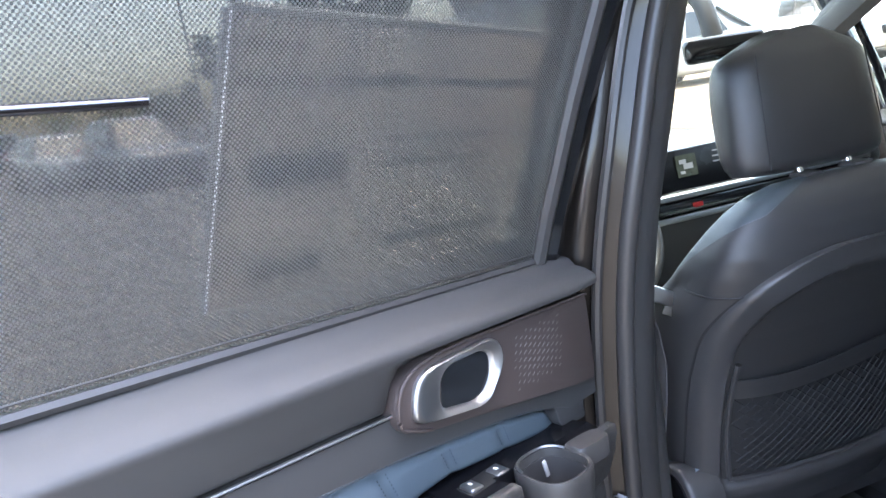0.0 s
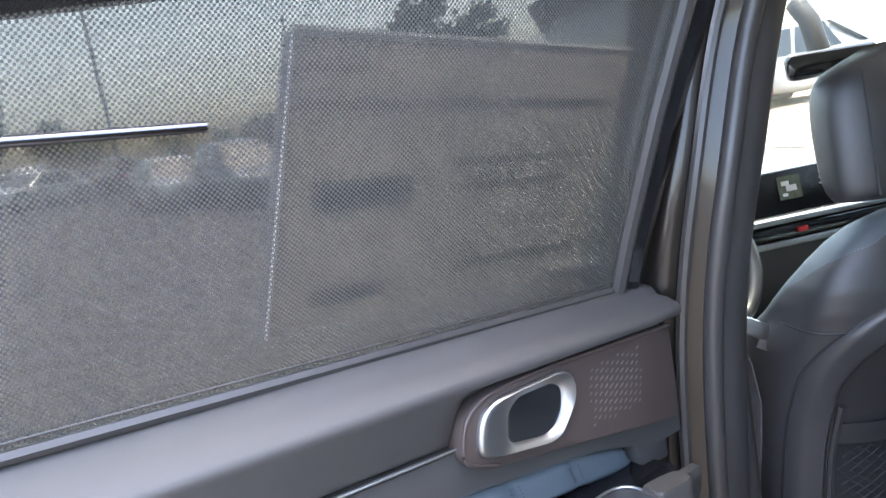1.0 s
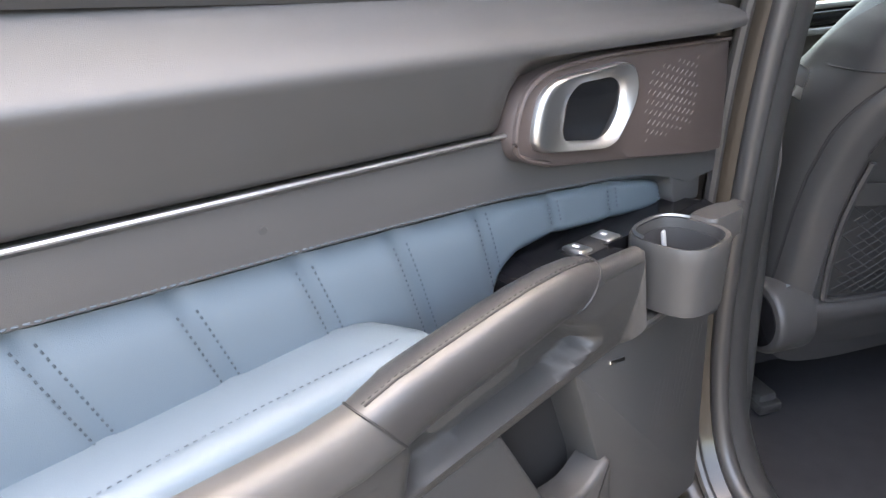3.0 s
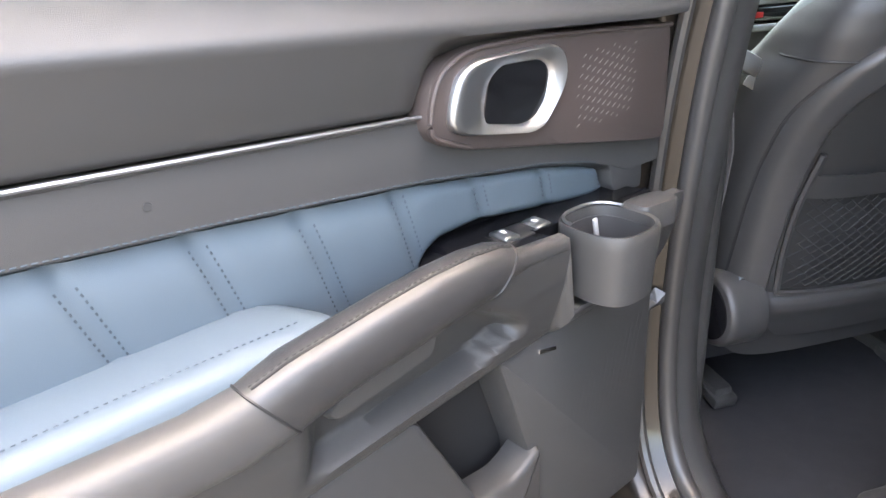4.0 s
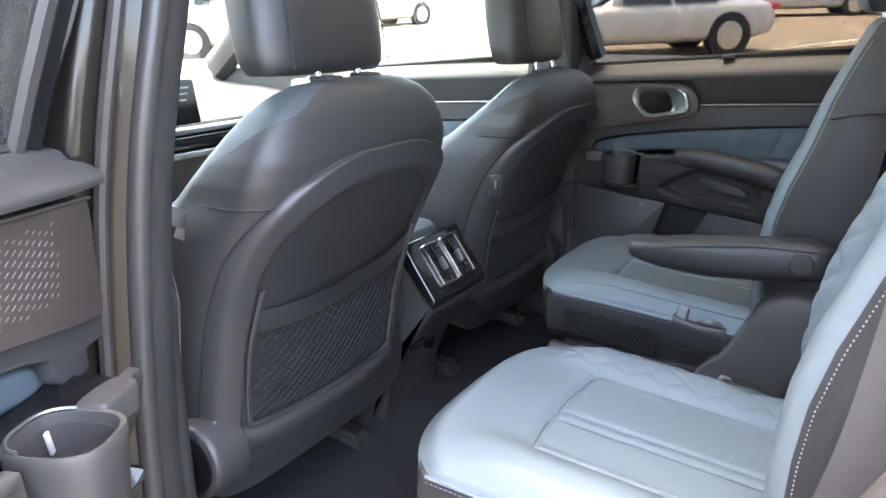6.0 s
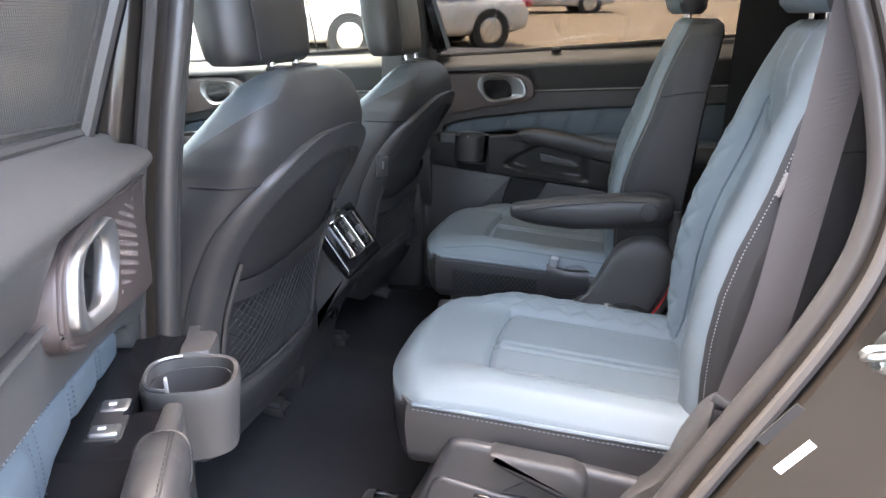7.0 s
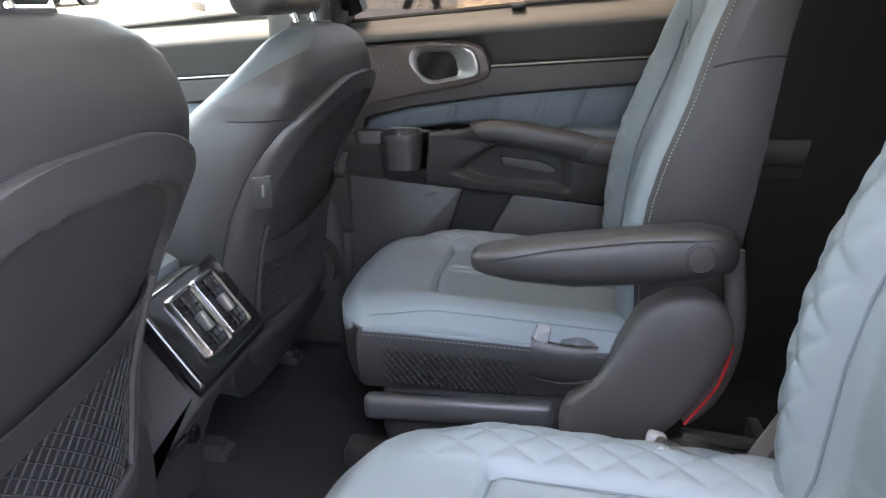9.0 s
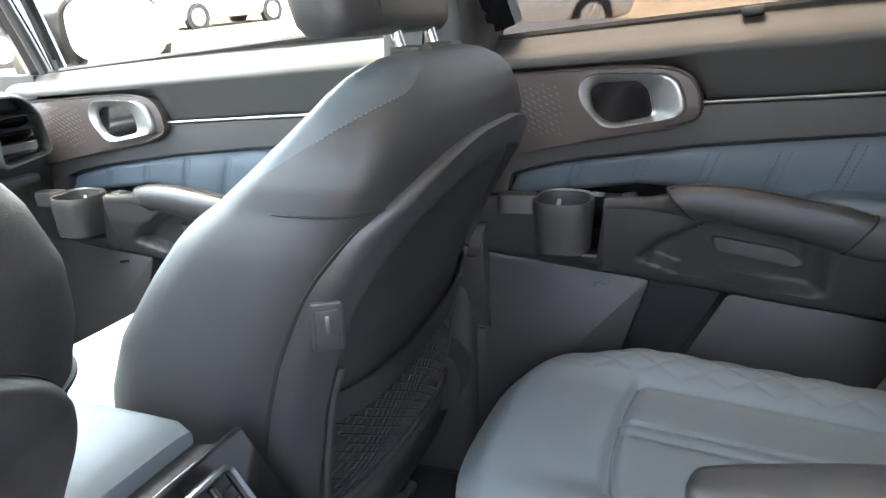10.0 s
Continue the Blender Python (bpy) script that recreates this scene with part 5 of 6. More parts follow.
    for t in spaced(0, 1, 16):
        z = 1.216 + 0.17 * t
        w = 0.14 * (1 - abs(2 * t - 0.9) ** 5 * 0.16)
        dpt = 0.048 * (0.8 + 0.2 * math.sin(math.pi * t)) * (0.75 if t < 0.03 else 1)
        hr.append([Vector((0.685 - 0.02 * t + dpt * math.copysign(abs(math.sin(a)) ** 0.62, math.sin(a)), yc + w * math.copysign(abs(math.cos(a)) ** 0.62, math.cos(a)), z)) for a in spaced(0, 2 * math.pi, 37)[:-1]])
    v, f = loft(hr)
    fm = [1 if sum(v[i].x for i in q) / len(q) < 0.665 else 0 for q in f]
    add("headrest", (v, f), BLACK_LEATHER, s, "black leather headrest", 50, (BLUE_LEATHER,), fm)
    for side in (-1, 1):
        add("headrest_post", tube([(0.69, yc + side * 0.05, 1.19), (0.685, yc + side * 0.05, 1.24)], 0.0065, 10), CHROME, s, "chrome headrest post")
    # base, feet and inboard buckle
    add("seat_base", box(0.44, 0.40, 0.12, pose(0.40, yc, 0.50), 0.02), HARD_TRIM, s)
    for side in (-1, 1):
        add("foot_rail", box(0.62, 0.05, 0.045, pose(0.42, yc + side * 0.17, 0.40), 0.01), HARD_TRIM, s)
        hump = []
        for k, off in ((1.0, 0.0), (1.0, 0.026), (0.985, 0.036), (0.955, 0.043), (0.90, 0.0465), (0.6, 0.048)):
            pts = [(0.46, 0.50), (0.60, 0.50), (0.66, 0.57), (0.69, 0.63), (0.705, 0.68), (0.69, 0.72), (0.655, 0.74), (0.61, 0.738), (0.57, 0.712), (0.545, 0.66), (0.515, 0.60), (0.47, 0.56)]
            o = [Vector(q[:]) for q in round_outline(pts, 0.02, 4)]
            c = Vector((0.61, 0.62))
            hump.append([Vector((c.x + (p.x - c.x) * k, yc + side * (0.20 + off), c.y + (p.y - c.y) * k)) for p in o])
        add("recliner_cover", loft(hump), LIT_COVER_TRIM, s, "warm grey plastic recliner cover, lightened for the light on it")
    # buckle pouch: a soft sleeve with a drooping lower edge, the buckle in its mouth
    pouch = []
    for t in spaced(0, 1, 9):
        x, dz = 0.418 + 0.098 * t, 0.010 * math.sin(math.pi * t) + 0.006 * t
        pouch.append([Vector((x, yc - 0.222 + 0.011 * (1 - 0.25 * t) * math.copysign(abs(math.cos(q)) ** 0.6, math.cos(q)), 0.624 - dz * 0.6 + 0.033 * (1 - 0.2 * t) * math.copysign(abs(math.sin(q)) ** 0.7, math.sin(q)))) for q in spaced(0, 2 * math.pi, 21)[:-1]])
    b = add("buckle_strap", loft(pouch), BLACK_LEATHER, s, "black leather buckle sleeve", 60)
    put_under(build("sleeve_seam", *tube([(0.419 + 0.094 * t, yc - 0.2345, 0.597 - 0.008 * math.sin(math.pi * t)) for t in spaced(0, 1, 9)], 0.0012, 5), DARK_HOLE), b)
    put_under(build("buckle", *box(0.022, 0.022, 0.05, pose(0.432, yc - 0.216, 0.650, 12, 10, 0), 0.006), CLEAR_PLASTIC), b, "belt buckle in clear wrapping")
    rnd = random.Random(11)
    fv, ff = crumple(rnd, Vector((0.485, yc - 0.222, 0.650)), Vector((0.028, 0.010, 0.008)))
    put_under(build("wrapping", fv, ff, FILM, None, "", 5), b, "crumpled clear plastic wrapping")
    return s


def make_armrest():
    rings = []
    for t in spaced(0, 1, 26):
        x = 0.668 - 0.325 * t
        top = table([(0, 0.842), (0.1, 0.848), (0.3, 0.842), (0.7, 0.826), (0.92, 0.812), (1, 0.806)], t)[0]
        bot = table([(0, 0.782), (0.1, 0.776), (0.3, 0.765), (0.6, 0.757), (0.85, 0.762), (0.95, 0.768), (1, 0.773)], t)[0]
        w = 0.034 * (1 - 0.35 * t ** 6) * (0.8 if t < 0.03 else 1)
        zc, h = 0.5 * (top + bot), 0.5 * (top - bot)
        rings.append([Vector((x, 0.128 + w * math.copysign(abs(math.cos(k)) ** 0.6, math.cos(k)), zc + h * math.copysign(abs(math.sin(k)) ** 0.75, math.sin(k)))) for k in spaced(0, 2 * math.pi, 29)[:-1]])
    def shrunk(r, k, dx):
        c = sum(r, Vector()) / len(r)
        return [c + (q - c) * k + Vector((dx, 0, 0)) for q in r]
    rings = [shrunk(rings[0], 0.55, 0.016), shrunk(rings[0], 0.85, 0.010)] + rings + [shrunk(rings[-1], 0.88, -0.005), shrunk(rings[-1], 0.6, -0.009), shrunk(rings[-1], 0.25, -0.011)]
    a = add("armrest", loft(rings), BLACK_LEATHER, seat_r, "black leather fold-down armrest", 50)
    add("pivot_cap", loft([[Vector((0.633 + r * math.cos(k), y, 0.812 + r * math.sin(k))) for k in spaced(0, 2 * math.pi, 29)[:-1]] for r, y in ((0.020, 0.099), (0.020, 0.0925), (0.0185, 0.0915), (0.0175, 0.0925), (0.0165, 0.0915), (0.004, 0.091))]), SHELL_TRIM, a, "round plastic pivot cap")
    line = [(0.655 - 0.30 * t, 0.0935, table([(0, 0.836), (0.3, 0.832), (0.7, 0.815), (1, 0.795)], t)[0]) for t in spaced(0, 1, 16)]
    add("seam", tube(line, 0.0012, 5), DARK_HOLE, a)
    return a


seat_r = make_rear_seat("blue-grey quilted leather captain's chair beside the closed door")
seat_l = make_rear_seat("blue-grey quilted leather captain's chair at the open door", -1)
seat_l.matrix_world = Matrix.Translation((0.13, 0.062, 0)) @ MIRROR @ Matrix.Translation(seat_l.location)
make_armrest()
strap = [(0.70, 0.15, 0.665), (0.685, 0.15, 0.60), (0.645, 0.15, 0.535)]
add("release_strap", tube(smooth(strap, 5), 0.0024, 8), RED, seat_r, "red release strap")
add("rear_bracket", tube(smooth([(0.690, 0.166, 0.80), (0.702, 0.164, 0.70), (0.696, 0.162, 0.63), (0.676, 0.162, 0.575), (0.645, 0.162, 0.535)], 5), 0.0145, 16, False, 0.7, (0, 1, 0), lambda t: 1.0 - 0.35 * max(0, t - 0.8) / 0.2), LIT_COVER_TRIM, seat_r, "curved grey seat bracket")
add("foot_bar", box(0.30, 0.03, 0.042, pose(0.305, 0.178, 0.517, 0, -1, 0), 0.012, 3), POST_GREY, seat_r, "grey plastic foot bar")
for zz, xx in ((0.505, 0.70), (0.475, 0.715), (0.45, 0.72)):
    add("slide_bar", box(0.11, 0.02, 0.013, pose(xx, 0.165, zz, 0, 6, 0), 0.003), HARD_TRIM, seat_r)
add("slide_bracket", box(0.02, 0.08, 0.07, pose(0.762, 0.19, 0.475), 0.005), HARD_TRIM, seat_r)
# inboard net on the passenger-side chair
net = []
for k in range(-4, 18):
    for sg in (0, 1):
        pts = []
        for t in spaced(0, 1, 5):
            u = (k + 4 * (t if sg else 1 - t)) / 18
            if 0 <= u <= 1:
                pts.append((0.192 + 0.205 * u, 0.1665 - 0.004 * t, 0.565 + 0.058 * t - 0.008 * u))
        if len(pts) > 1:
            net.append(tube(pts, 0.0016, 4))
add("side_net", join(*net), NETTING, seat_r, "black net pocket")
TAG_GREY = mat("woven_tag", (0.3, 0.29, 0.29), 0.8)
stalk = add("buckle_stalk", box(0.075, 0.026, 0.018, pose(0.592, -0.140, 0.664, 0, 14, -22), 0.006, 3), HARD_TRIM, seat_l, "dark buckle lying on the cushion edge")
put_under(build("wrapping", *crumple(random.Random(4), Vector((0.594, -0.142, 0.666)), Vector((0.056, 0.026, 0.024))), FILM, None, "", 5), stalk, "crumpled clear plastic wrapping")
put_under(build("wrapping_fold", *crumple(random.Random(8), Vector((0.566, -0.150, 0.674)), Vector((0.012, 0.008, 0.012))), CLEAR_PLASTIC, None, "", 5), stalk)
add("tag", box(0.004, 0.012, 0.03, pose(0.757, -0.537, 1.015, 0, 16, 0), 0.001), TAG_GREY, seat_l, "small woven tag")
# outboard side shield and lever of the driver-side chair
shield = round_outline([(0.26, 0.42), (0.30, 0.50), (0.325, 0.555), (0.35, 0.603), (0.372, 0.607), (0.50, 0.598), (0.64, 0.58), (0.655, 0.555), (0.62, 0.52), (0.60, 0.42)], 0.018)
add("side_shield", plate(shield, -0.553, -0.47, 0.012, 3), SHELL_TRIM, seat_l, "charcoal plastic side shield")
lower = round_outline([(0.29, 0.42), (0.325, 0.535), (0.34, 0.548), (0.43, 0.532), (0.53, 0.529), (0.60, 0.524), (0.60, 0.42)], 0.014)
add("shield_step", plate(lower, -0.562, -0.545, 0.006, 3), SHELL_TRIM, seat_l)
lever = round_outline([(0.412, 0.611), (0.536, 0.602), (0.554, 0.588), (0.556, 0.558), (0.538, 0.548), (0.512, 0.553), (0.425, 0.590)], 0.010)
add("recline_lever", plate(lever, -0.580, -0.545, 0.010, 3), HARD_TRIM, seat_l, "dark plastic recline lever")
button = add("release_button", box(0.026, 0.006, 0.03, pose(0.405, -0.5635, 0.515), 0.004, 3), GLOSS_BLACK, seat_l, "black release button with a pale mark")
put_under(build("button_mark", *join(box(0.002, 0.001, 0.008, pose(0.402, -0.567, 0.517, 0, 15, 0), 0), box(0.007, 0.001, 0.0018, pose(0.406, -0.567, 0.512), 0)), WHITE), button)
add("front_foot", box(0.10, 0.09, 0.07, pose(0.235, -0.50, 0.40), 0.012, 3), HARD_TRIM, seat_l)
add("foot_catch", box(0.06, 0.02, 0.012, pose(0.245, -0.50, 0.452), 0.003), GLOSS_BLACK, seat_l)

# ---- third row ----
def make_third_row(yc):
    s = thing("third_row_seat", "folded-back black leather third-row seat", "seat", "third-row seats", at=(1.4, yc, 0.36))
    for nm, rows in (("cushion", [(1.06, 0.56, 0.05, 0.24), (1.10, 0.57, 0.07, 0.25), (1.4, 0.56, 0.075, 0.25), (1.5, 0.55, 0.06, 0.24)]),):
        add(nm, loft([[Vector((x, yc + w * math.copysign(abs(math.cos(a)) ** 0.5, math.cos(a)), z + h * math.copysign(abs(math.sin(a)) ** 0.6, math.sin(a)))) for a in spaced(0, 2 * math.pi, 29)[:-1]] for x, z, h, w in rows]), BLACK_LEATHER, s)
    add("backrest", loft([[Vector((x + d * math.copysign(abs(math.sin(a)) ** 0.6, math.sin(a)), yc + w * math.copysign(abs(math.cos(a)) ** 0.5, math.cos(a)), z)) for a in spaced(0, 2 * math.pi, 29)[:-1]] for z, x, d, w in ((0.55, 1.5, 0.06, 0.22), (0.62, 1.52, 0.075, 0.24), (0.9, 1.58, 0.07, 0.24), (1.08, 1.63, 0.06, 0.22), (1.13, 1.64, 0.03, 0.16))]), BLACK_LEATHER, s)
    return s


make_third_row(0.36)
make_third_row(-0.30)

# ---- seat belt at the door ----
belt = thing("seat_belt", "dark grey seat belt hanging beside the open door's chair", "seat belt")
bp = smooth([(0.81, -0.60, 1.46), (0.79, -0.595, 1.20), (0.776, -0.59, 1.05), (0.757, -0.59, 0.88), (0.736, -0.585, 0.77), (0.728, -0.585, 0.72), (0.724, -0.585, 0.60), (0.73, -0.60, 0.45)], 6)
add("webbing", tube(bp, 0.0245, 8, False, 0.06, (0, 1, 0)), BELT, belt)
add("tongue", box(0.062, 0.008, 0.012, pose(0.729, -0.590, 0.735, 0, 24, 0), 0.003), POST_GREY, belt, "grey metal belt tongue")
add("tongue_stop", box(0.05, 0.007, 0.03, pose(0.727, -0.589, 0.713, 0, 10, 0), 0.003), DARK_HOLE, belt)

LABEL_GREY = mat("grey_label", (0.03, 0.029, 0.028), 0.7, spec=0.1)
# ---- door striker, plate labels on the rear frame ----
st = thing("door_striker", "bright steel door striker on the rear frame", "door striker", at=(0.80, -0.83, 0.955))
SM = Matrix.Translation((0.796, -0.855, 0.944)) @ pose(0, 0, 0, 0, 0, -44) @ pose(0, 0, 0, 0, 28, 0)
ov = [[SM @ Vector((0.0155 * k * math.copysign(abs(math.cos(a)) ** 0.9, math.cos(a)), y, 0.027 * k * math.copysign(abs(math.sin(a)) ** 0.9, math.sin(a)))) for a in spaced(0, 2 * math.pi, 29)[:-1]] for k, y in ((1, 0.010), (1, 0.003), (0.9, 0.002), (0.88, -0.001), (0.80, -0.002), (0.3, -0.002))]
add("striker_plate", loft(ov), GALVANISED, st)
for zz in (-0.0165, 0.0165):
    add("bolt", loft([[SM @ Vector((0.006 * k * math.cos(a), y, zz + 0.006 * k * math.sin(a))) for a in spaced(0, 2 * math.pi, 21)[:-1]] for k, y in ((1.25, -0.001), (1.25, -0.003), (1, -0.0035), (0.95, -0.007), (0.8, -0.008), (0.5, -0.008), (0.42, -0.004))]), GALVANISED, st, "round steel bolt")
add("striker_loop", tube(smooth([SM @ Vector(q) for q in ((0.002, 0.002, 0.006), (-0.002, -0.016, 0.006), (-0.006, -0.030, 0.005), (-0.007, -0.034, 0.0), (-0.006, -0.030, -0.005), (-0.002, -0.016, -0.006), (0.002, 0.002, -0.006))], 5), 0.0036, 8), GALVANISED, st)
tagged(build("frame_label", *box(0.05, 0.001, 0.010, pose(0.722, -0.846, 0.858, 0, -55, 0), 0), LABEL_GREY), "small grey label on the rear door frame", "label")
tagged(build("frame_label", *box(0.042, 0.001, 0.009, pose(0.738, -0.848, 0.828, 0, -52, 0), 0), WHITE), "small white label on the rear door frame", "label")

# ---- centre console ----
con = thing("centre_console", "dark centre console with rear air vents and padded lid", "console", at=(-0.2, 0.012, 0.36))
prof = [(-0.90, 0.60, 0.09, 0.36), (-0.60, 0.66, 0.10, 0.36), (-0.35, 0.735, 0.098, 0.36), (-0.14, 0.757, 0.098, 0.36), (-0.115, 0.76, 0.0975, 0.48), (-0.082, 0.768, 0.097, 0.57), (-0.052, 0.775, 0.096, 0.63)]
rings = []
for x, z, w, low in prof:
    rings.append([Vector((x, 0.012 + w * a, b)) for a, b in ((-1, low), (-1, z - 0.02), (-0.97, z - 0.006), (-0.9, z), (0.9, z), (0.97, z - 0.006), (1, z - 0.02), (1, low))])
add("console_body", loft(rings), HARD_TRIM, con, "", 50)
side_prof = [(-0.16, 0.36), (-0.12, 0.56), (-0.052, 0.765), (0.020, 0.670), (0.018, 0.655), (-0.020, 0.605), (-0.062, 0.55), (-0.090, 0.48), (-0.105, 0.36)]
add("console_rear", plate(round_outline(side_prof, 0.014, 5), -0.082, 0.106, 0.012, 4), HARD_TRIM, con, "charcoal plastic console end")
panel = [(-0.056, 0.780), (-0.046, 0.787), (0.027, 0.684), (0.026, 0.672), (0.018, 0.664), (-0.06, 0.755)]
add("vent_panel", plate(round_outline(panel, 0.005, 4), -0.088, 0.112, 0.006, 3), GLOSS_BLACK, con, "glossy black vent panel")
lid = []
for x, h, w in ((-0.36, 0.5, 0.9), (-0.34, 1, 1), (-0.14, 1, 1), (-0.105, 0.9, 1), (-0.09, 0.45, 0.96)):
    lid.append([Vector((x, 0.012 + 0.094 * w * math.copysign(abs(math.cos(k)) ** 0.4, math.cos(k)), 0.772 + 0.024 * h * math.copysign(abs(math.sin(k)) ** 0.5, math.sin(k)))) for k in spaced(0, 2 * math.pi, 33)[:-1]])
add("console_lid", loft(lid), BLUE_LEATHER, con, "padded pale blue-grey leather lid")
VENT = Matrix.Translation((-0.010, 0.012, 0.7355)) @ pose(0, 0, 0, 0, -36, 0)
for yy in (-0.032, 0.032):
    o = [Vector(q[:]) for q in round_outline([(-0.029, -0.047), (0.029, -0.047), (0.029, 0.047), (-0.029, 0.047)], 0.008, 4)]
    fr = [[VENT @ Vector((x, yy + p.x * k, p.y * k2)) for p in o] for k, k2, x in ((1.0, 1.0, 0.0), (1.0, 1.0, 0.009), (0.95, 0.965, 0.012), (0.84, 0.89, 0.010), (0.81, 0.87, 0.0))]
    vent = add("air_vent", loft(fr, cap=False), SILVER, con, "chrome-rimmed air vent")
    put_under(build("vent_cavity", *moved(box(0.004, 0.045, 0.08, pose(0.002, yy, 0), 0), VENT), DARK_HOLE), vent)
    put_under(build("vent_slat", *moved(box(0.006, 0.008, 0.078, pose(0.008, yy, 0), 0.002), VENT), GLOSS_BLACK), vent)
    for zz in (-0.030, -0.019, 0.019, 0.030):
        put_under(build("vent_vane", *moved(box(0.006, 0.036, 0.0022, pose(0.0075, yy, zz), 0.0005), VENT), GLOSS_BLACK), vent)
    put_under(build("vent_tab", *moved(box(0.014, 0.010, 0.026, pose(0.013, yy, -0.004), 0.003), VENT), SATIN_CHROME), vent)
add("power_socket", loft([[Vector((x, 0.03 + r * math.cos(k), 0.535 + r * math.sin(k))) for k in spaced(0, 2 * math.pi, 21)[:-1]] for r, x in ((0.014, -0.09), (0.014, -0.060), (0.011, -0.057), (0.003, -0.058))]), GLOSS_BLACK, con)
add("socket_cap", box(0.012, 0.034, 0.026, pose(-0.050, -0.035, 0.558, 0, 35, 0), 0.004), GLOSS_BLACK, con)

# ---- dashboard ----
dash = thing("dashboard", "dark dashboard with a wide screen and silver trim", "dashboard", at=(-1.1, 0.03, 0.6))
dr = []
for y in spaced(-0.68, 0.74, 9):
    dr.append([Vector((x, y, z)) for x, z in ((-1.5, 0.5), (-1.5, 1.0), (-1.2, 0.985), (-0.98, 0.955), (-0.92, 0.935), (-0.91, 0.90), (-0.93, 0.80), (-0.96, 0.70), (-1.05, 0.5))])
add("dash_top", loft(dr), SOFT_TRIM, dash)
add("screen", box(0.02, 0.66, 0.120, pose(-0.885, -0.165, 0.996, 0, -10, 0), 0.01), PANEL_BLACK, dash, "wide black glass display")
add("screen_map", box(0.002, 0.065, 0.062, pose(-0.8735, 0.015, 1.008, 0, -10, 0), 0), MAP_GLOW, dash, "small lit map picture")
for dy, dz, w, h in ((-0.012, 0.012, 0.022, 0.012), (0.004, -0.002, 0.030, 0.016), (-0.016, -0.018, 0.014, 0.008)):
    add("map_block", box(0.0015, w, h, pose(-0.872 - 0.176 * dz, 0.015 + dy, 1.008 + dz, 0, -10, 0), 0), TAG_GREY, dash, "pale building block on the map")
add("silver_trim", box(0.03, 1.30, 0.016, pose(-0.902, 0.03, 0.918), 0.004), SATIN_CHROME, dash)
add("vent_band", box(0.02, 1.1, 0.035, pose(-0.902, 0.03, 0.886), 0.004), GLOSS_BLACK, dash)
DV = Matrix.Translation((-0.875, 0.635, 0.945)) @ pose(0, 0, 0, 0, 6, 0)
oval = [Vector(q[:2]) for q in round_outline([(-0.05, -0.062), (0.066, -0.045), (0.04, 0.04), (0.0, 0.075), (-0.06, 0.075)], 0.02, 4)]
add("dash_vent_rim", loft([[DV @ Vector((x, p.x * k, p.y * k)) for p in oval] for k, x in ((1.0, -0.05), (1.0, 0.006), (0.97, 0.010), (0.92, 0.010), (0.90, 0.004), (0.90, -0.03))], cap=False), SATIN_CHROME, dash, "silver rim of the outer dashboard vent")
add("dash_vent_core", loft([[DV @ Vector((x, p.x * k, p.y * k)) for p in oval] for k, x in ((0.9, -0.05), (0.9, -0.025), (0.2, -0.03))]), DARK_HOLE, dash)
for k in range(4):
    add("dash_vent_slat", moved(box(0.03, 0.085, 0.003, pose(-0.012, -0.005, -0.036 + 0.024 * k, 0, 15, 0), 0.001), DV), GLOSS_BLACK, dash)
for k in range(5):
    add("screen_line", box(0.002, 0.03 - 0.004 * (k % 3), 0.004, pose(-0.8705 - 0.0025 * k, 0.115, 1.035 - 0.016 * k, 0, -10, 0), 0), TAG_GREY, dash)
add("hazard_button", box(0.01, 0.03, 0.014, pose(-0.889, 0.052, 0.886), 0.002), RED, dash)
add("lower_trim", box(0.03, 1.3, 0.02, pose(-0.912, 0.03, 0.852), 0.005), SATIN_CHROME, dash)
wheel = thing("steering_wheel", "black leather steering wheel with silver spokes", "steering wheel", at=(-0.62, -0.335, 0.9))
WM = Matrix.Translation((-0.70, -0.40, 0.90)) @ pose(0, 0, 0, 0, 65, 0)
rimp = [WM @ Vector((0.185 * math.cos(a), 0.185 * math.sin(a), 0)) for a in spaced(0, 2 * math.pi, 49)[:-1]]
add("rim", tube(rimp, 0.016, 10, True), BLACK_LEATHER, wheel)
add("hub", moved(box(0.13, 0.17, 0.05, None, 0.02), WM @ Matrix.Translation((0, 0, -0.02))), HARD_TRIM, wheel)
for sgn in (-1, 1):
    add("spoke", moved(box(0.05, 0.11, 0.02, None, 0.006), WM @ Matrix.Translation((0, 0.13 * sgn, -0.01))), SATIN_CHROME, wheel)
add("column", tube([WM @ Vector((0, 0, -0.03)), (-0.95, -0.335, 0.80)], 0.045, 12), HARD_TRIM, wheel)
rvm = thing("rear_view_mirror", "black rear-view mirror under the headliner", "mirror", at=(-0.72, 0.03, 1.40))
add("housing", box(0.035, 0.25, 0.065, pose(-0.72, 0.055, 1.318, 0, -8, 4), 0.018, 3), GLOSS_BLACK, rvm)
add("stalk", tube([(-0.735, 0.04, 1.33), (-0.76, 0.035, 1.42), (-0.80, 0.03, 1.47)], 0.025, 10), HARD_TRIM, rvm)
wm = thing("wing_mirror", "body-coloured wing mirror outside the front window", "mirror", at=(-0.98, 0.98, 1.08))
shell = []
for t, w, h in ((0, 0.6, 0.6), (0.2, 0.92, 0.92), (0.6, 1, 1), (1, 1, 1)):
    shell.append([Vector((-1.07 + 0.12 * t, 0.99 + 0.155 * w * math.copysign(abs(math.cos(k)) ** 0.6, math.cos(k)), 1.12 + 0.078 * h * math.copysign(abs(math.sin(k)) ** 0.6, math.sin(k)))) for k in spaced(0, 2 * math.pi, 33)[:-1]])
add("housing", loft(shell), PAINT, wm)
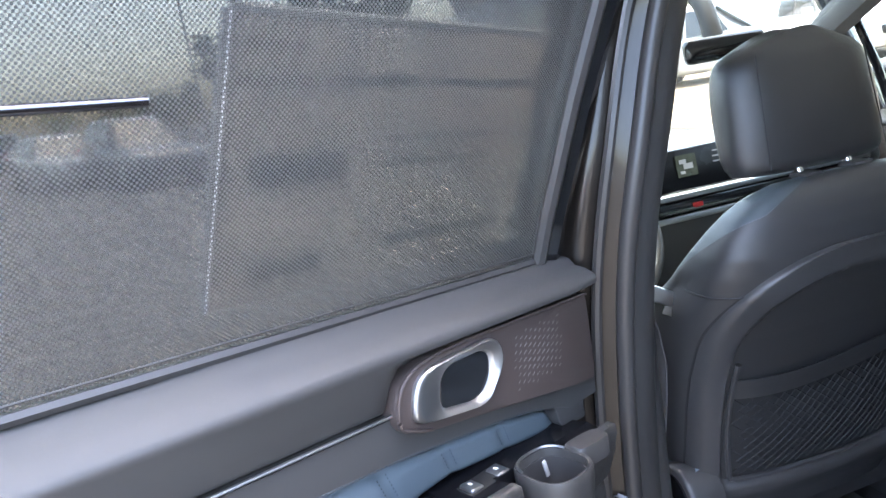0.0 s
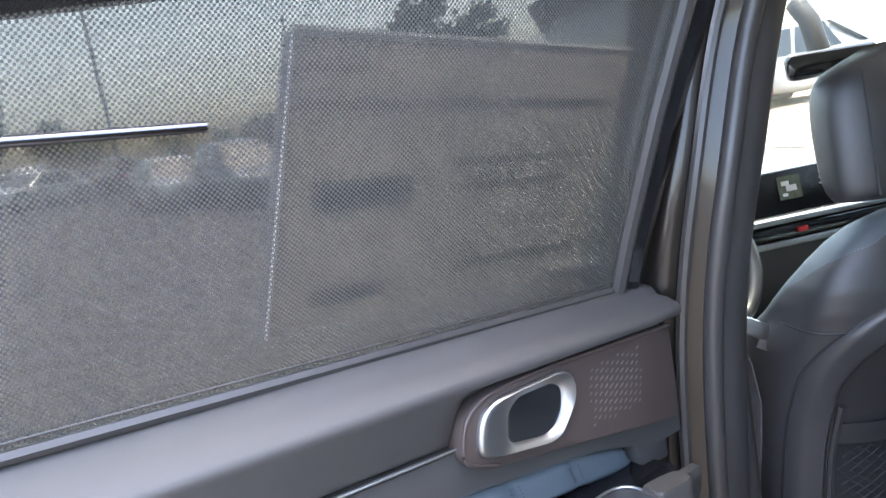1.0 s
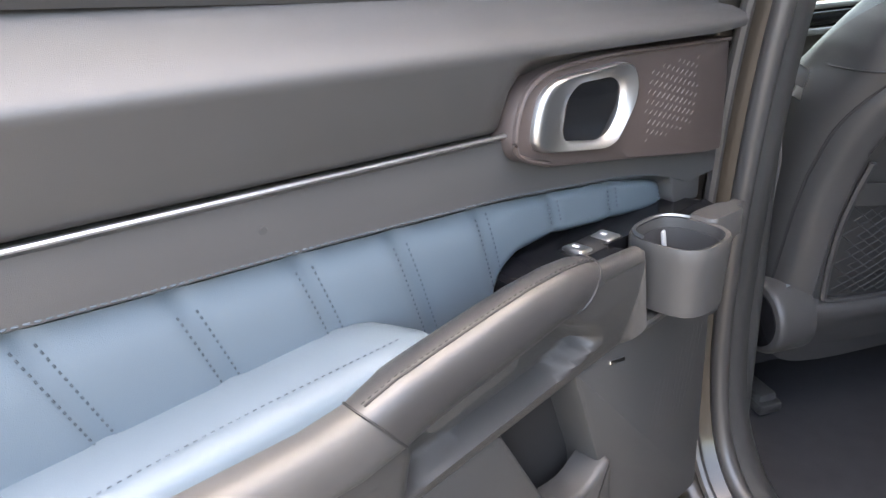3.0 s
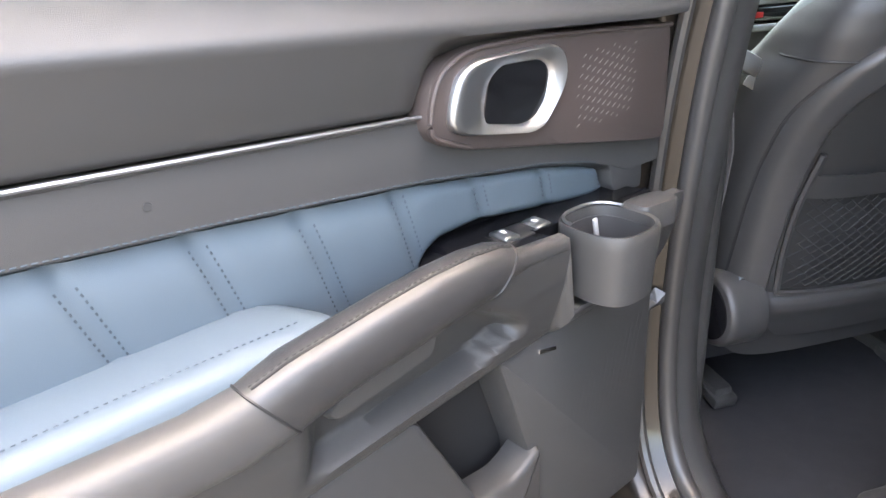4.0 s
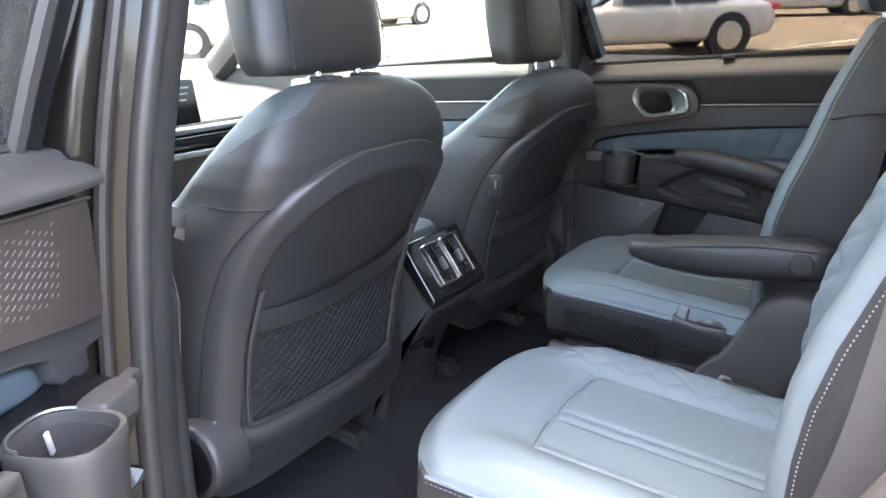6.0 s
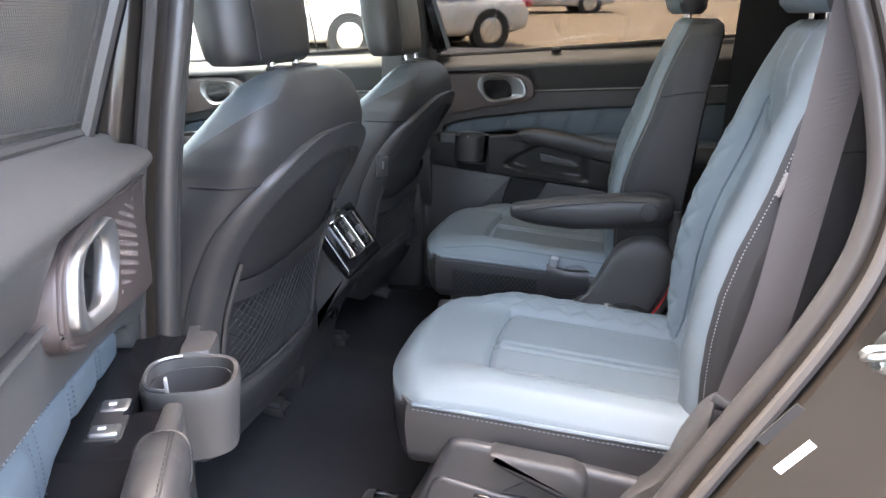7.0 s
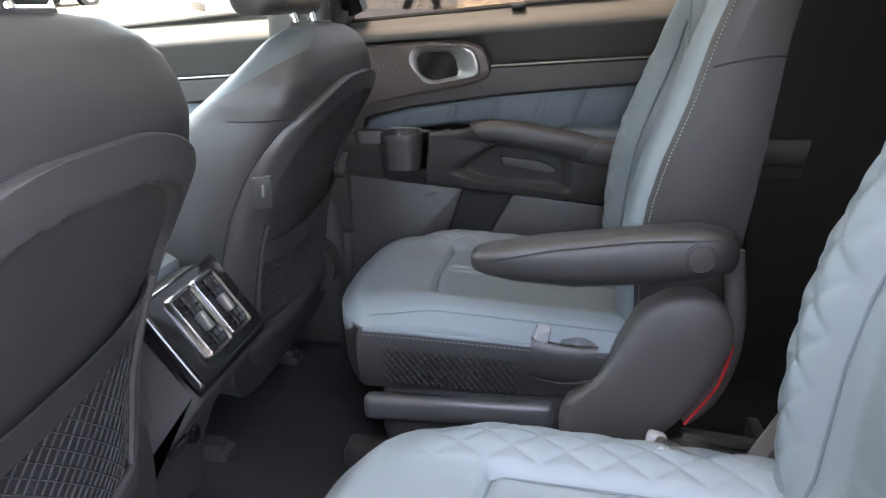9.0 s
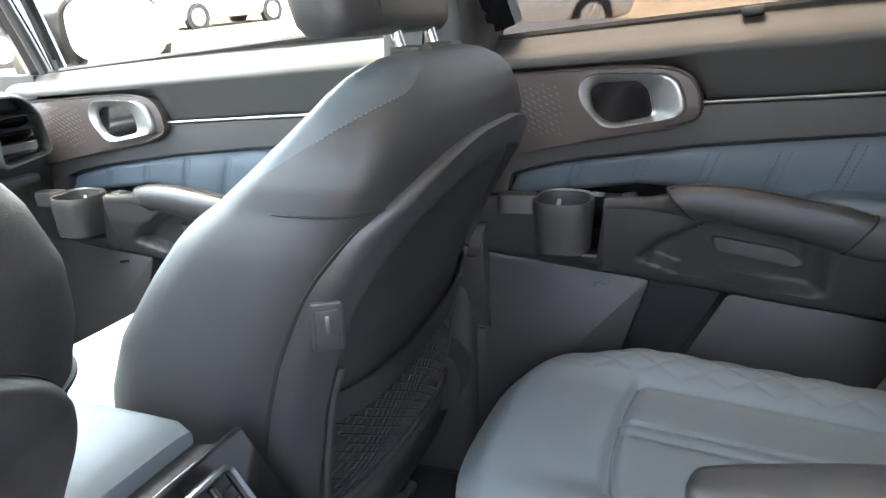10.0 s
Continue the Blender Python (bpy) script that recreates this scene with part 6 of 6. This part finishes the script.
MIRROR_GLASS = mat("mirror_glass", (0.9, 0.92, 0.93), 0.02, metal=1.0, vary=0.0)
add("mirror_glass", loft([[Vector((-0.940 - 0.10 * 0.068 * k2 * math.copysign(abs(math.sin(k)) ** 0.6, math.sin(k)), 0.99 + 0.145 * k2 * math.copysign(abs(math.cos(k)) ** 0.6, math.cos(k)), 1.12 + 0.068 * k2 * math.copysign(abs(math.sin(k)) ** 0.6, math.sin(k)))) for k in spaced(0, 2 * math.pi, 33)[:-1]] for k2 in (1, 0.5, 0.01)], cap=False), MIRROR_GLASS, wm)
add("arm", tube([(-1.0, 0.78, 1.06), (-1.01, 0.92, 1.05)], 0.03, 8), GLOSS_BLACK, wm)

add("quarter_post", tube([(-0.885, 0.765, 1.04), (-0.905, 0.735, 1.18), (-0.95, 0.66, 1.42)], 0.013, 8, False, 1.0, (0, 1, 0)), GLOSS_BLACK, car, "slim black quarter-window post")

hw = thing("door_check", "bright steel door check and bolts beside the hinge pillar", "door check", at=(-0.03, -0.735, 0.647))
for zz, rr in ((0.0, 0.008), (-0.018, 0.006), (0.014, 0.006)):
    add("bolt", loft([[Vector((-0.03 + rr * k * math.cos(a), y, 0.647 + zz + rr * k * math.sin(a))) for a in spaced(0, 2 * math.pi, 17)[:-1]] for k, y in ((1, -0.715), (1, -0.742), (0.8, -0.745), (0.3, -0.745))]), STEEL, hw)
add("check_arm", tube([(-0.03, -0.74, 0.635), (-0.015, -0.80, 0.61)], 0.005, 6), DULL_STEEL, hw)


# ---- the car park outside ----
def lot(x, y, z=0.0):
    """A place on the gently sloping ground."""
    return Vector((x, y, ground_z(y) + z))


CAR_WHITE = mat("white_car_paint", (0.5, 0.5, 0.49), 0.25, coat=0.8, vary=0.03)
CAR_SILVER = mat("silver_car_paint", (0.5, 0.5, 0.49), 0.3, metal=0.5, coat=0.8, vary=0.04)
CAR_DARK = mat("dark_car_paint", (0.03, 0.032, 0.04), 0.25, coat=0.8, vary=0.08)
CAR_RED = mat("red_car_paint", (0.35, 0.03, 0.03), 0.3, coat=0.8, vary=0.05)
TYRE = mat("tyre_rubber", (0.02, 0.02, 0.02), 0.85, grain=0.2, grain_scale=200)
LAMP_RED = mat("tail_lamp_red", (0.5, 0.02, 0.03), 0.15, coat=0.5)
LAMP_CLEAR = mat("headlamp_lens", (0.6, 0.62, 0.64), 0.1, coat=0.5)
CAR_GLASS = mat("dark_car_glass", (0.02, 0.024, 0.026), 0.05, coat=0.5)


def make_car(label, paint, tall=False, group="parked cars"):
    """A parked car, nose towards -x, its middle over the origin."""
    c = thing("parked_car", label, "car", group)
    L, W, H = (4.6, 0.9, 1.68) if tall else (4.6, 0.9, 1.44)
    hood = 0.98 if tall else 0.86
    rings = []
    for x, lo, hi, w in ((-2.3, 0.38, 0.62, 0.72), (-2.24, 0.26, 0.74, 0.82), (-2.0, 0.22, hood - 0.08, 0.88), (-1.5, 0.22, hood - 0.02, 0.9), (-0.9, 0.22, hood + 0.05, 0.9), (0, 0.22, hood + 0.07, 0.9), (1.2, 0.22, hood + 0.09, 0.9), (1.9, 0.24, hood + 0.08, 0.88), (2.2, 0.3, hood + 0.02, 0.82), (2.3, 0.42, hood - 0.12, 0.74)):
        m, h = 0.5 * (lo + hi), 0.5 * (hi - lo)
        rings.append([Vector((x, w * math.copysign(abs(math.cos(a)) ** 0.35, math.cos(a)), m + h * math.copysign(abs(math.sin(a)) ** 0.45, math.sin(a)))) for a in spaced(0, 2 * math.pi, 33)[:-1]])
    add("body", loft(rings), paint, c, "", 35)
    end = 2.1 if tall else 1.75
    gr = []
    for z, x0, x1, w in ((hood - 0.02, -1.05, end, 0.84), (hood + 0.2, -0.7, end - 0.12, 0.78), (H - 0.12, -0.25, end - 0.38, 0.68), (H - 0.03, 0.0, end - 0.62, 0.62), (H, 0.2, end - 0.9, 0.5)):
        m, h = 0.5 * (x0 + x1), 0.5 * (x1 - x0)
        gr.append([Vector((m + h * math.copysign(abs(math.cos(a)) ** 0.4, math.cos(a)), w * math.copysign(abs(math.sin(a)) ** 0.4, math.sin(a)), z)) for a in spaced(0, 2 * math.pi, 41)[:-1]])
    add("roof", loft(gr), paint, c, "", 35)
    for s in (-1, 1):
        def side(x, z, o=0.012):
            k = (z - hood) / (H - hood)
            return Vector((x, s * (0.845 - 0.20 * k ** 1.3 + o), z))
        for x0, x1 in ((-0.62, 0.28), (0.36, 1.15)):
            k0 = 0.38 if x0 < 0 else 0.0
            quad = [[side(x0 + k0 * t * 0.9, hood + 0.05 + t * (H - hood - 0.17)), side(x1 - (0.12 * t if x0 > 0 else 0), hood + 0.05 + t * (H - hood - 0.17))] for t in spaced(0, 1, 5)]
            add("side_window", slab(quad, [[q - Vector((0, s * 0.02, 0)) for q in r] for r in quad]), CAR_GLASS, c)
        add("headlamp", box(0.30, 0.30, 0.10, pose(-2.13, s * 0.70, hood - 0.2, 0, -12, s * 35), 0.03), LAMP_CLEAR, c)
        add("tail_lamp", box(0.16, 0.36, 0.12, pose(2.22, s * 0.66, hood - 0.06, 0, 8, s * -18), 0.03), LAMP_RED, c)
        add("door_handle", box(0.16, 0.03, 0.025, pose(0.15, s * 0.915, hood - 0.08), 0.008), paint, c)
        add("mirror", box(0.10, 0.20, 0.13, pose(-0.72, s * 0.98, hood + 0.1), 0.03), paint, c)
        for x in (-1.42, 1.38):
            y0 = s * 0.80
            ring = [Vector((x + 0.40 * math.cos(a), 0, 0.34 + 0.40 * math.sin(a))) for a in spaced(0, 2 * math.pi, 33)[:-1]]
            add("wheel_arch", loft([[Vector((x + (q.x - x) * k, s * yy, 0.34 + (q.z - 0.34) * k)) for q in ring] for k, yy in ((0.98, 0.70), (0.98, 0.902), (0.5, 0.898))]), DARK_HOLE, c)
            w = add("wheel", loft([[Vector((x + r * math.cos(a), s * yy, 0.34 + r * math.sin(a))) for a in spaced(0, 2 * math.pi, 33)[:-1]] for r, yy in ((0.22, 0.70), (0.33, 0.70), (0.34, 0.74), (0.34, 0.88), (0.325, 0.91), (0.24, 0.915), (0.235, 0.89))]), TYRE, c)
            put_under(build("rim", *loft([[Vector((x + r * math.cos(a), s * yy, 0.34 + r * math.sin(a))) for a in spaced(0, 2 * math.pi, 33)[:-1]] for r, yy in ((0.236, 0.908), (0.215, 0.912), (0.21, 0.88), (0.03, 0.88))]), STEEL), w)
            for k in range(5):
                a = 2 * math.pi * k / 5 + 0.3
                m = Matrix.Translation((x, s * 0.900, 0.34)) @ pose(0, 0, 0, 0, -math.degrees(a), 0) @ Matrix.Translation((0.115, 0, 0))
                put_under(build("spoke", *box(0.21, 0.02, 0.055, m, 0.008), STEEL), w)
    ws = [[Vector((-1.06 + 0.70 * t, y * (0.98 - 0.1 * t), hood + 0.02 + t * (H - hood - 0.14))) for y in spaced(-0.68, 0.68, 5)] for t in spaced(0, 1, 4)]
    add("windscreen", slab(ws, [[q + Vector((0.06, 0, -0.03)) for q in r] for r in ws]), CAR_GLASS, c)
    xb = end + 0.005
    rw = [[Vector((xb - (0.42 if tall else 0.40) * t, y * (0.95 - 0.1 * t), hood + 0.06 + t * (H - hood - 0.18))) for y in spaced(-0.62, 0.62, 5)] for t in spaced(0, 1, 4)]
    add("rear_window", slab(rw, [[q + Vector((-0.08, 0, -0.02)) for q in r] for r in rw]), CAR_GLASS, c)
    add("grille", box(0.06, 0.9, 0.22, pose(-2.275, 0, 0.52, 0, -6, 0), 0.03), DARK_HOLE, c)
    add("bumper", box(0.10, 1.3, 0.16, pose(2.27, 0, 0.42), 0.04), HARD_TRIM, c)
    add("number_plate", box(0.02, 0.5, 0.11, pose(2.315, 0, 0.62), 0.004), WHITE, c)
    return c


def park(ob, x, y, yaw):
    tilt = Matrix.Rotation(math.atan(ground_z(y + 0.5) - ground_z(y - 0.5)), 4, "X")
    return Matrix.Translation(lot(x, y)) @ tilt @ pose(0, 0, 0, 0, 0, yaw)


sedan = make_car("white parked sedan with dark alloy wheels", CAR_WHITE)
sedan.matrix_world = park(sedan, -3.6, 12.67, 40)
far = copy_thing(sedan, park(sedan, -2.4, 25.5, 20))
tagged(far, "white sedan parked far across the lot")
far = copy_thing(sedan, park(sedan, -14.5, 19.5, 75))
tagged(far, "white sedan parked beside the front of the lot")
suv = make_car("white parked sport utility car with a dark grille", CAR_WHITE, True)
suv.matrix_world = park(suv, -13.6, 9.6, 215)
grey = make_car("silver parked sport utility car", CAR_SILVER, True)
grey.matrix_world = park(grey, -11.6, 11.2, 160)
red = make_car("dark red parked hatchback", CAR_RED, True)
red.matrix_world = park(red, -15.5, 6.9, 215)
dark = make_car("dark parked saloon with red tail lamps", CAR_DARK, True)
dark.matrix_world = park(dark, -19.0, -3.3, 205)
other = make_car("pale silver parked saloon with red tail lamps", CAR_SILVER)
other.matrix_world = park(other, -21.5, -5.5, 205)
for i, (x, y, src) in enumerate(((-36, -8.5, sedan), (-38, -11.5, dark), (-38, -14.6, grey), (-40, -17.6, sedan), (-41, -20.8, other), (-30, -12.2, sedan), (-33, 3.0, suv), (-34, 6.4, dark))):
    copy_thing(src, park(src, x, y, (-20, 165, -15, 160, -18, 150, -20, 170)[i]))

# Unseen cars, added to darken what the door frame's paint mirrors.
for x, y, src, yaw in ((1.2, -6.8, dark, 88), (4.2, -7.0, grey, 92), (7.4, -6.6, dark, 90), (10.5, -1.2, other, 8)):
    copy_thing(src, park(src, x, y, yaw))

# ---- lamp posts and trees ----
POST = mat("weathered_post", (0.10, 0.10, 0.10), 0.6)
BARK = mat("tree_bark", (0.10, 0.075, 0.055), 0.9, grain=0.8, grain_scale=30)
LEAF = mat("tree_leaves", (0.055, 0.085, 0.04), 0.7, vary=0.4, vary_scale=2.0, spec=0.2)


def make_post():
    p = thing("street_lamp", "tall dark car-park lamp post", "lamp post", "car-park lamp posts")
    add("base", tube([(0, 0, 0), (0, 0, 0.7)], 0.28, 12), CONCRETE, p, "round concrete footing")
    add("pole", tube([(0, 0, 0.7), (0, 0, 5), (0, 0, 11)], 0.13, 10, False, 1, (0, 1, 0), lambda t: 1 - 0.4 * t), POST, p)
    for sgn in (-1, 1):
        add("lamp_head", box(0.7, 0.32, 0.12, pose(0.6 * sgn, 0, 11.05, 0, -4 * sgn, 0), 0.04), POST, p)
        add("bracket", tube([(0, 0, 10.9), (0.3 * sgn, 0, 11.03)], 0.05, 8), POST, p)
    return p


post = make_post()
post.location = lot(-44, -12.4)
copy_thing(post, Matrix.Translation(lot(-60, -2.0)))
copy_thing(post, Matrix.Translation(lot(-6, 30.0)))


def make_tree(seed, height, spread):
    rnd = random.Random(seed)
    t = thing("tree", "distant leafy green tree behind the car park", "tree", "trees behind the car park")
    trunk = [(0, 0, -0.3), (0.1, 0, height * 0.3), (0.05, 0.15, height * 0.6)]
    limbs = [tube(trunk, 0.035 * height, 8, False, 1, (0, 1, 0), lambda k: 1 - 0.6 * k)]
    tips = []
    for k in range(7):
        a, h = k * 2.4 + rnd.random(), height * (0.35 + 0.07 * k)
        tip = Vector((spread * 0.55 * math.cos(a), spread * 0.55 * math.sin(a), h + height * 0.18))
        tips.append(tip)
        limbs.append(tube([(0.06, 0.08, h * 0.9), tip * 0.5 + Vector((0, 0, h * 0.5)), tip], 0.014 * height, 6, False, 1, (0, 1, 0.1), lambda q: 1 - 0.7 * q))
    add("trunk", join(*limbs), BARK, t)
    v, f = [], []
    for k in range(1500):
        tip = rnd.choice(tips)
        d = Vector((rnd.gauss(0, 1), rnd.gauss(0, 1), rnd.gauss(0, 0.75)))
        c = tip + d * spread * 0.2
        if c.z < height * 0.25:
            continue
        a = Vector((rnd.uniform(-1, 1), rnd.uniform(-1, 1), rnd.uniform(-1, 1))).normalized()
        b = a.orthogonal().normalized()
        r = rnd.uniform(0.14, 0.3) * height / 7
        o = len(v)
        v += [c + a * r, c + b * r * 0.55, c - a * r, c - b * r * 0.55]
        f.append((o, o + 1, o + 2, o + 3))
    crown = put_under(build("crown", v, f, LEAF), t)
    return t


trees = [make_tree(1, 7.0, 3.4), make_tree(2, 5.5, 3.2), make_tree(3, 10.0, 3.0)]
spots = [(-75, -32, 1, 1.0), (-78, -27, 0, 0.8), (-72, -22, 1, 0.7), (-76, -15, 1, 0.6), (-74, -10, 0, 0.5), (-70, -6.5, 0, 0.55), (-68, -3.8, 0, 0.62), (-66, 0.6, 2, 0.85), (-64, 9, 2, 1.1), (-70, 5, 0, 0.9), (-72, 12, 1, 1.0), (-74, 18, 0, 1.0), (-80, -38, 0, 1.1), (-62, 14, 2, 0.9)]
for i, (x, y, k, sc) in enumerate(spots):
    m = Matrix.Translation(lot(x, y)) @ pose(0, 0, 0, 0, 0, 47 * i) @ Matrix.Scale(sc, 4)
    copy_thing(trees[k], m)
for k, t in enumerate(trees):
    t.matrix_world = Matrix.Translation(lot(-82 + k, -46 + 6 * k))
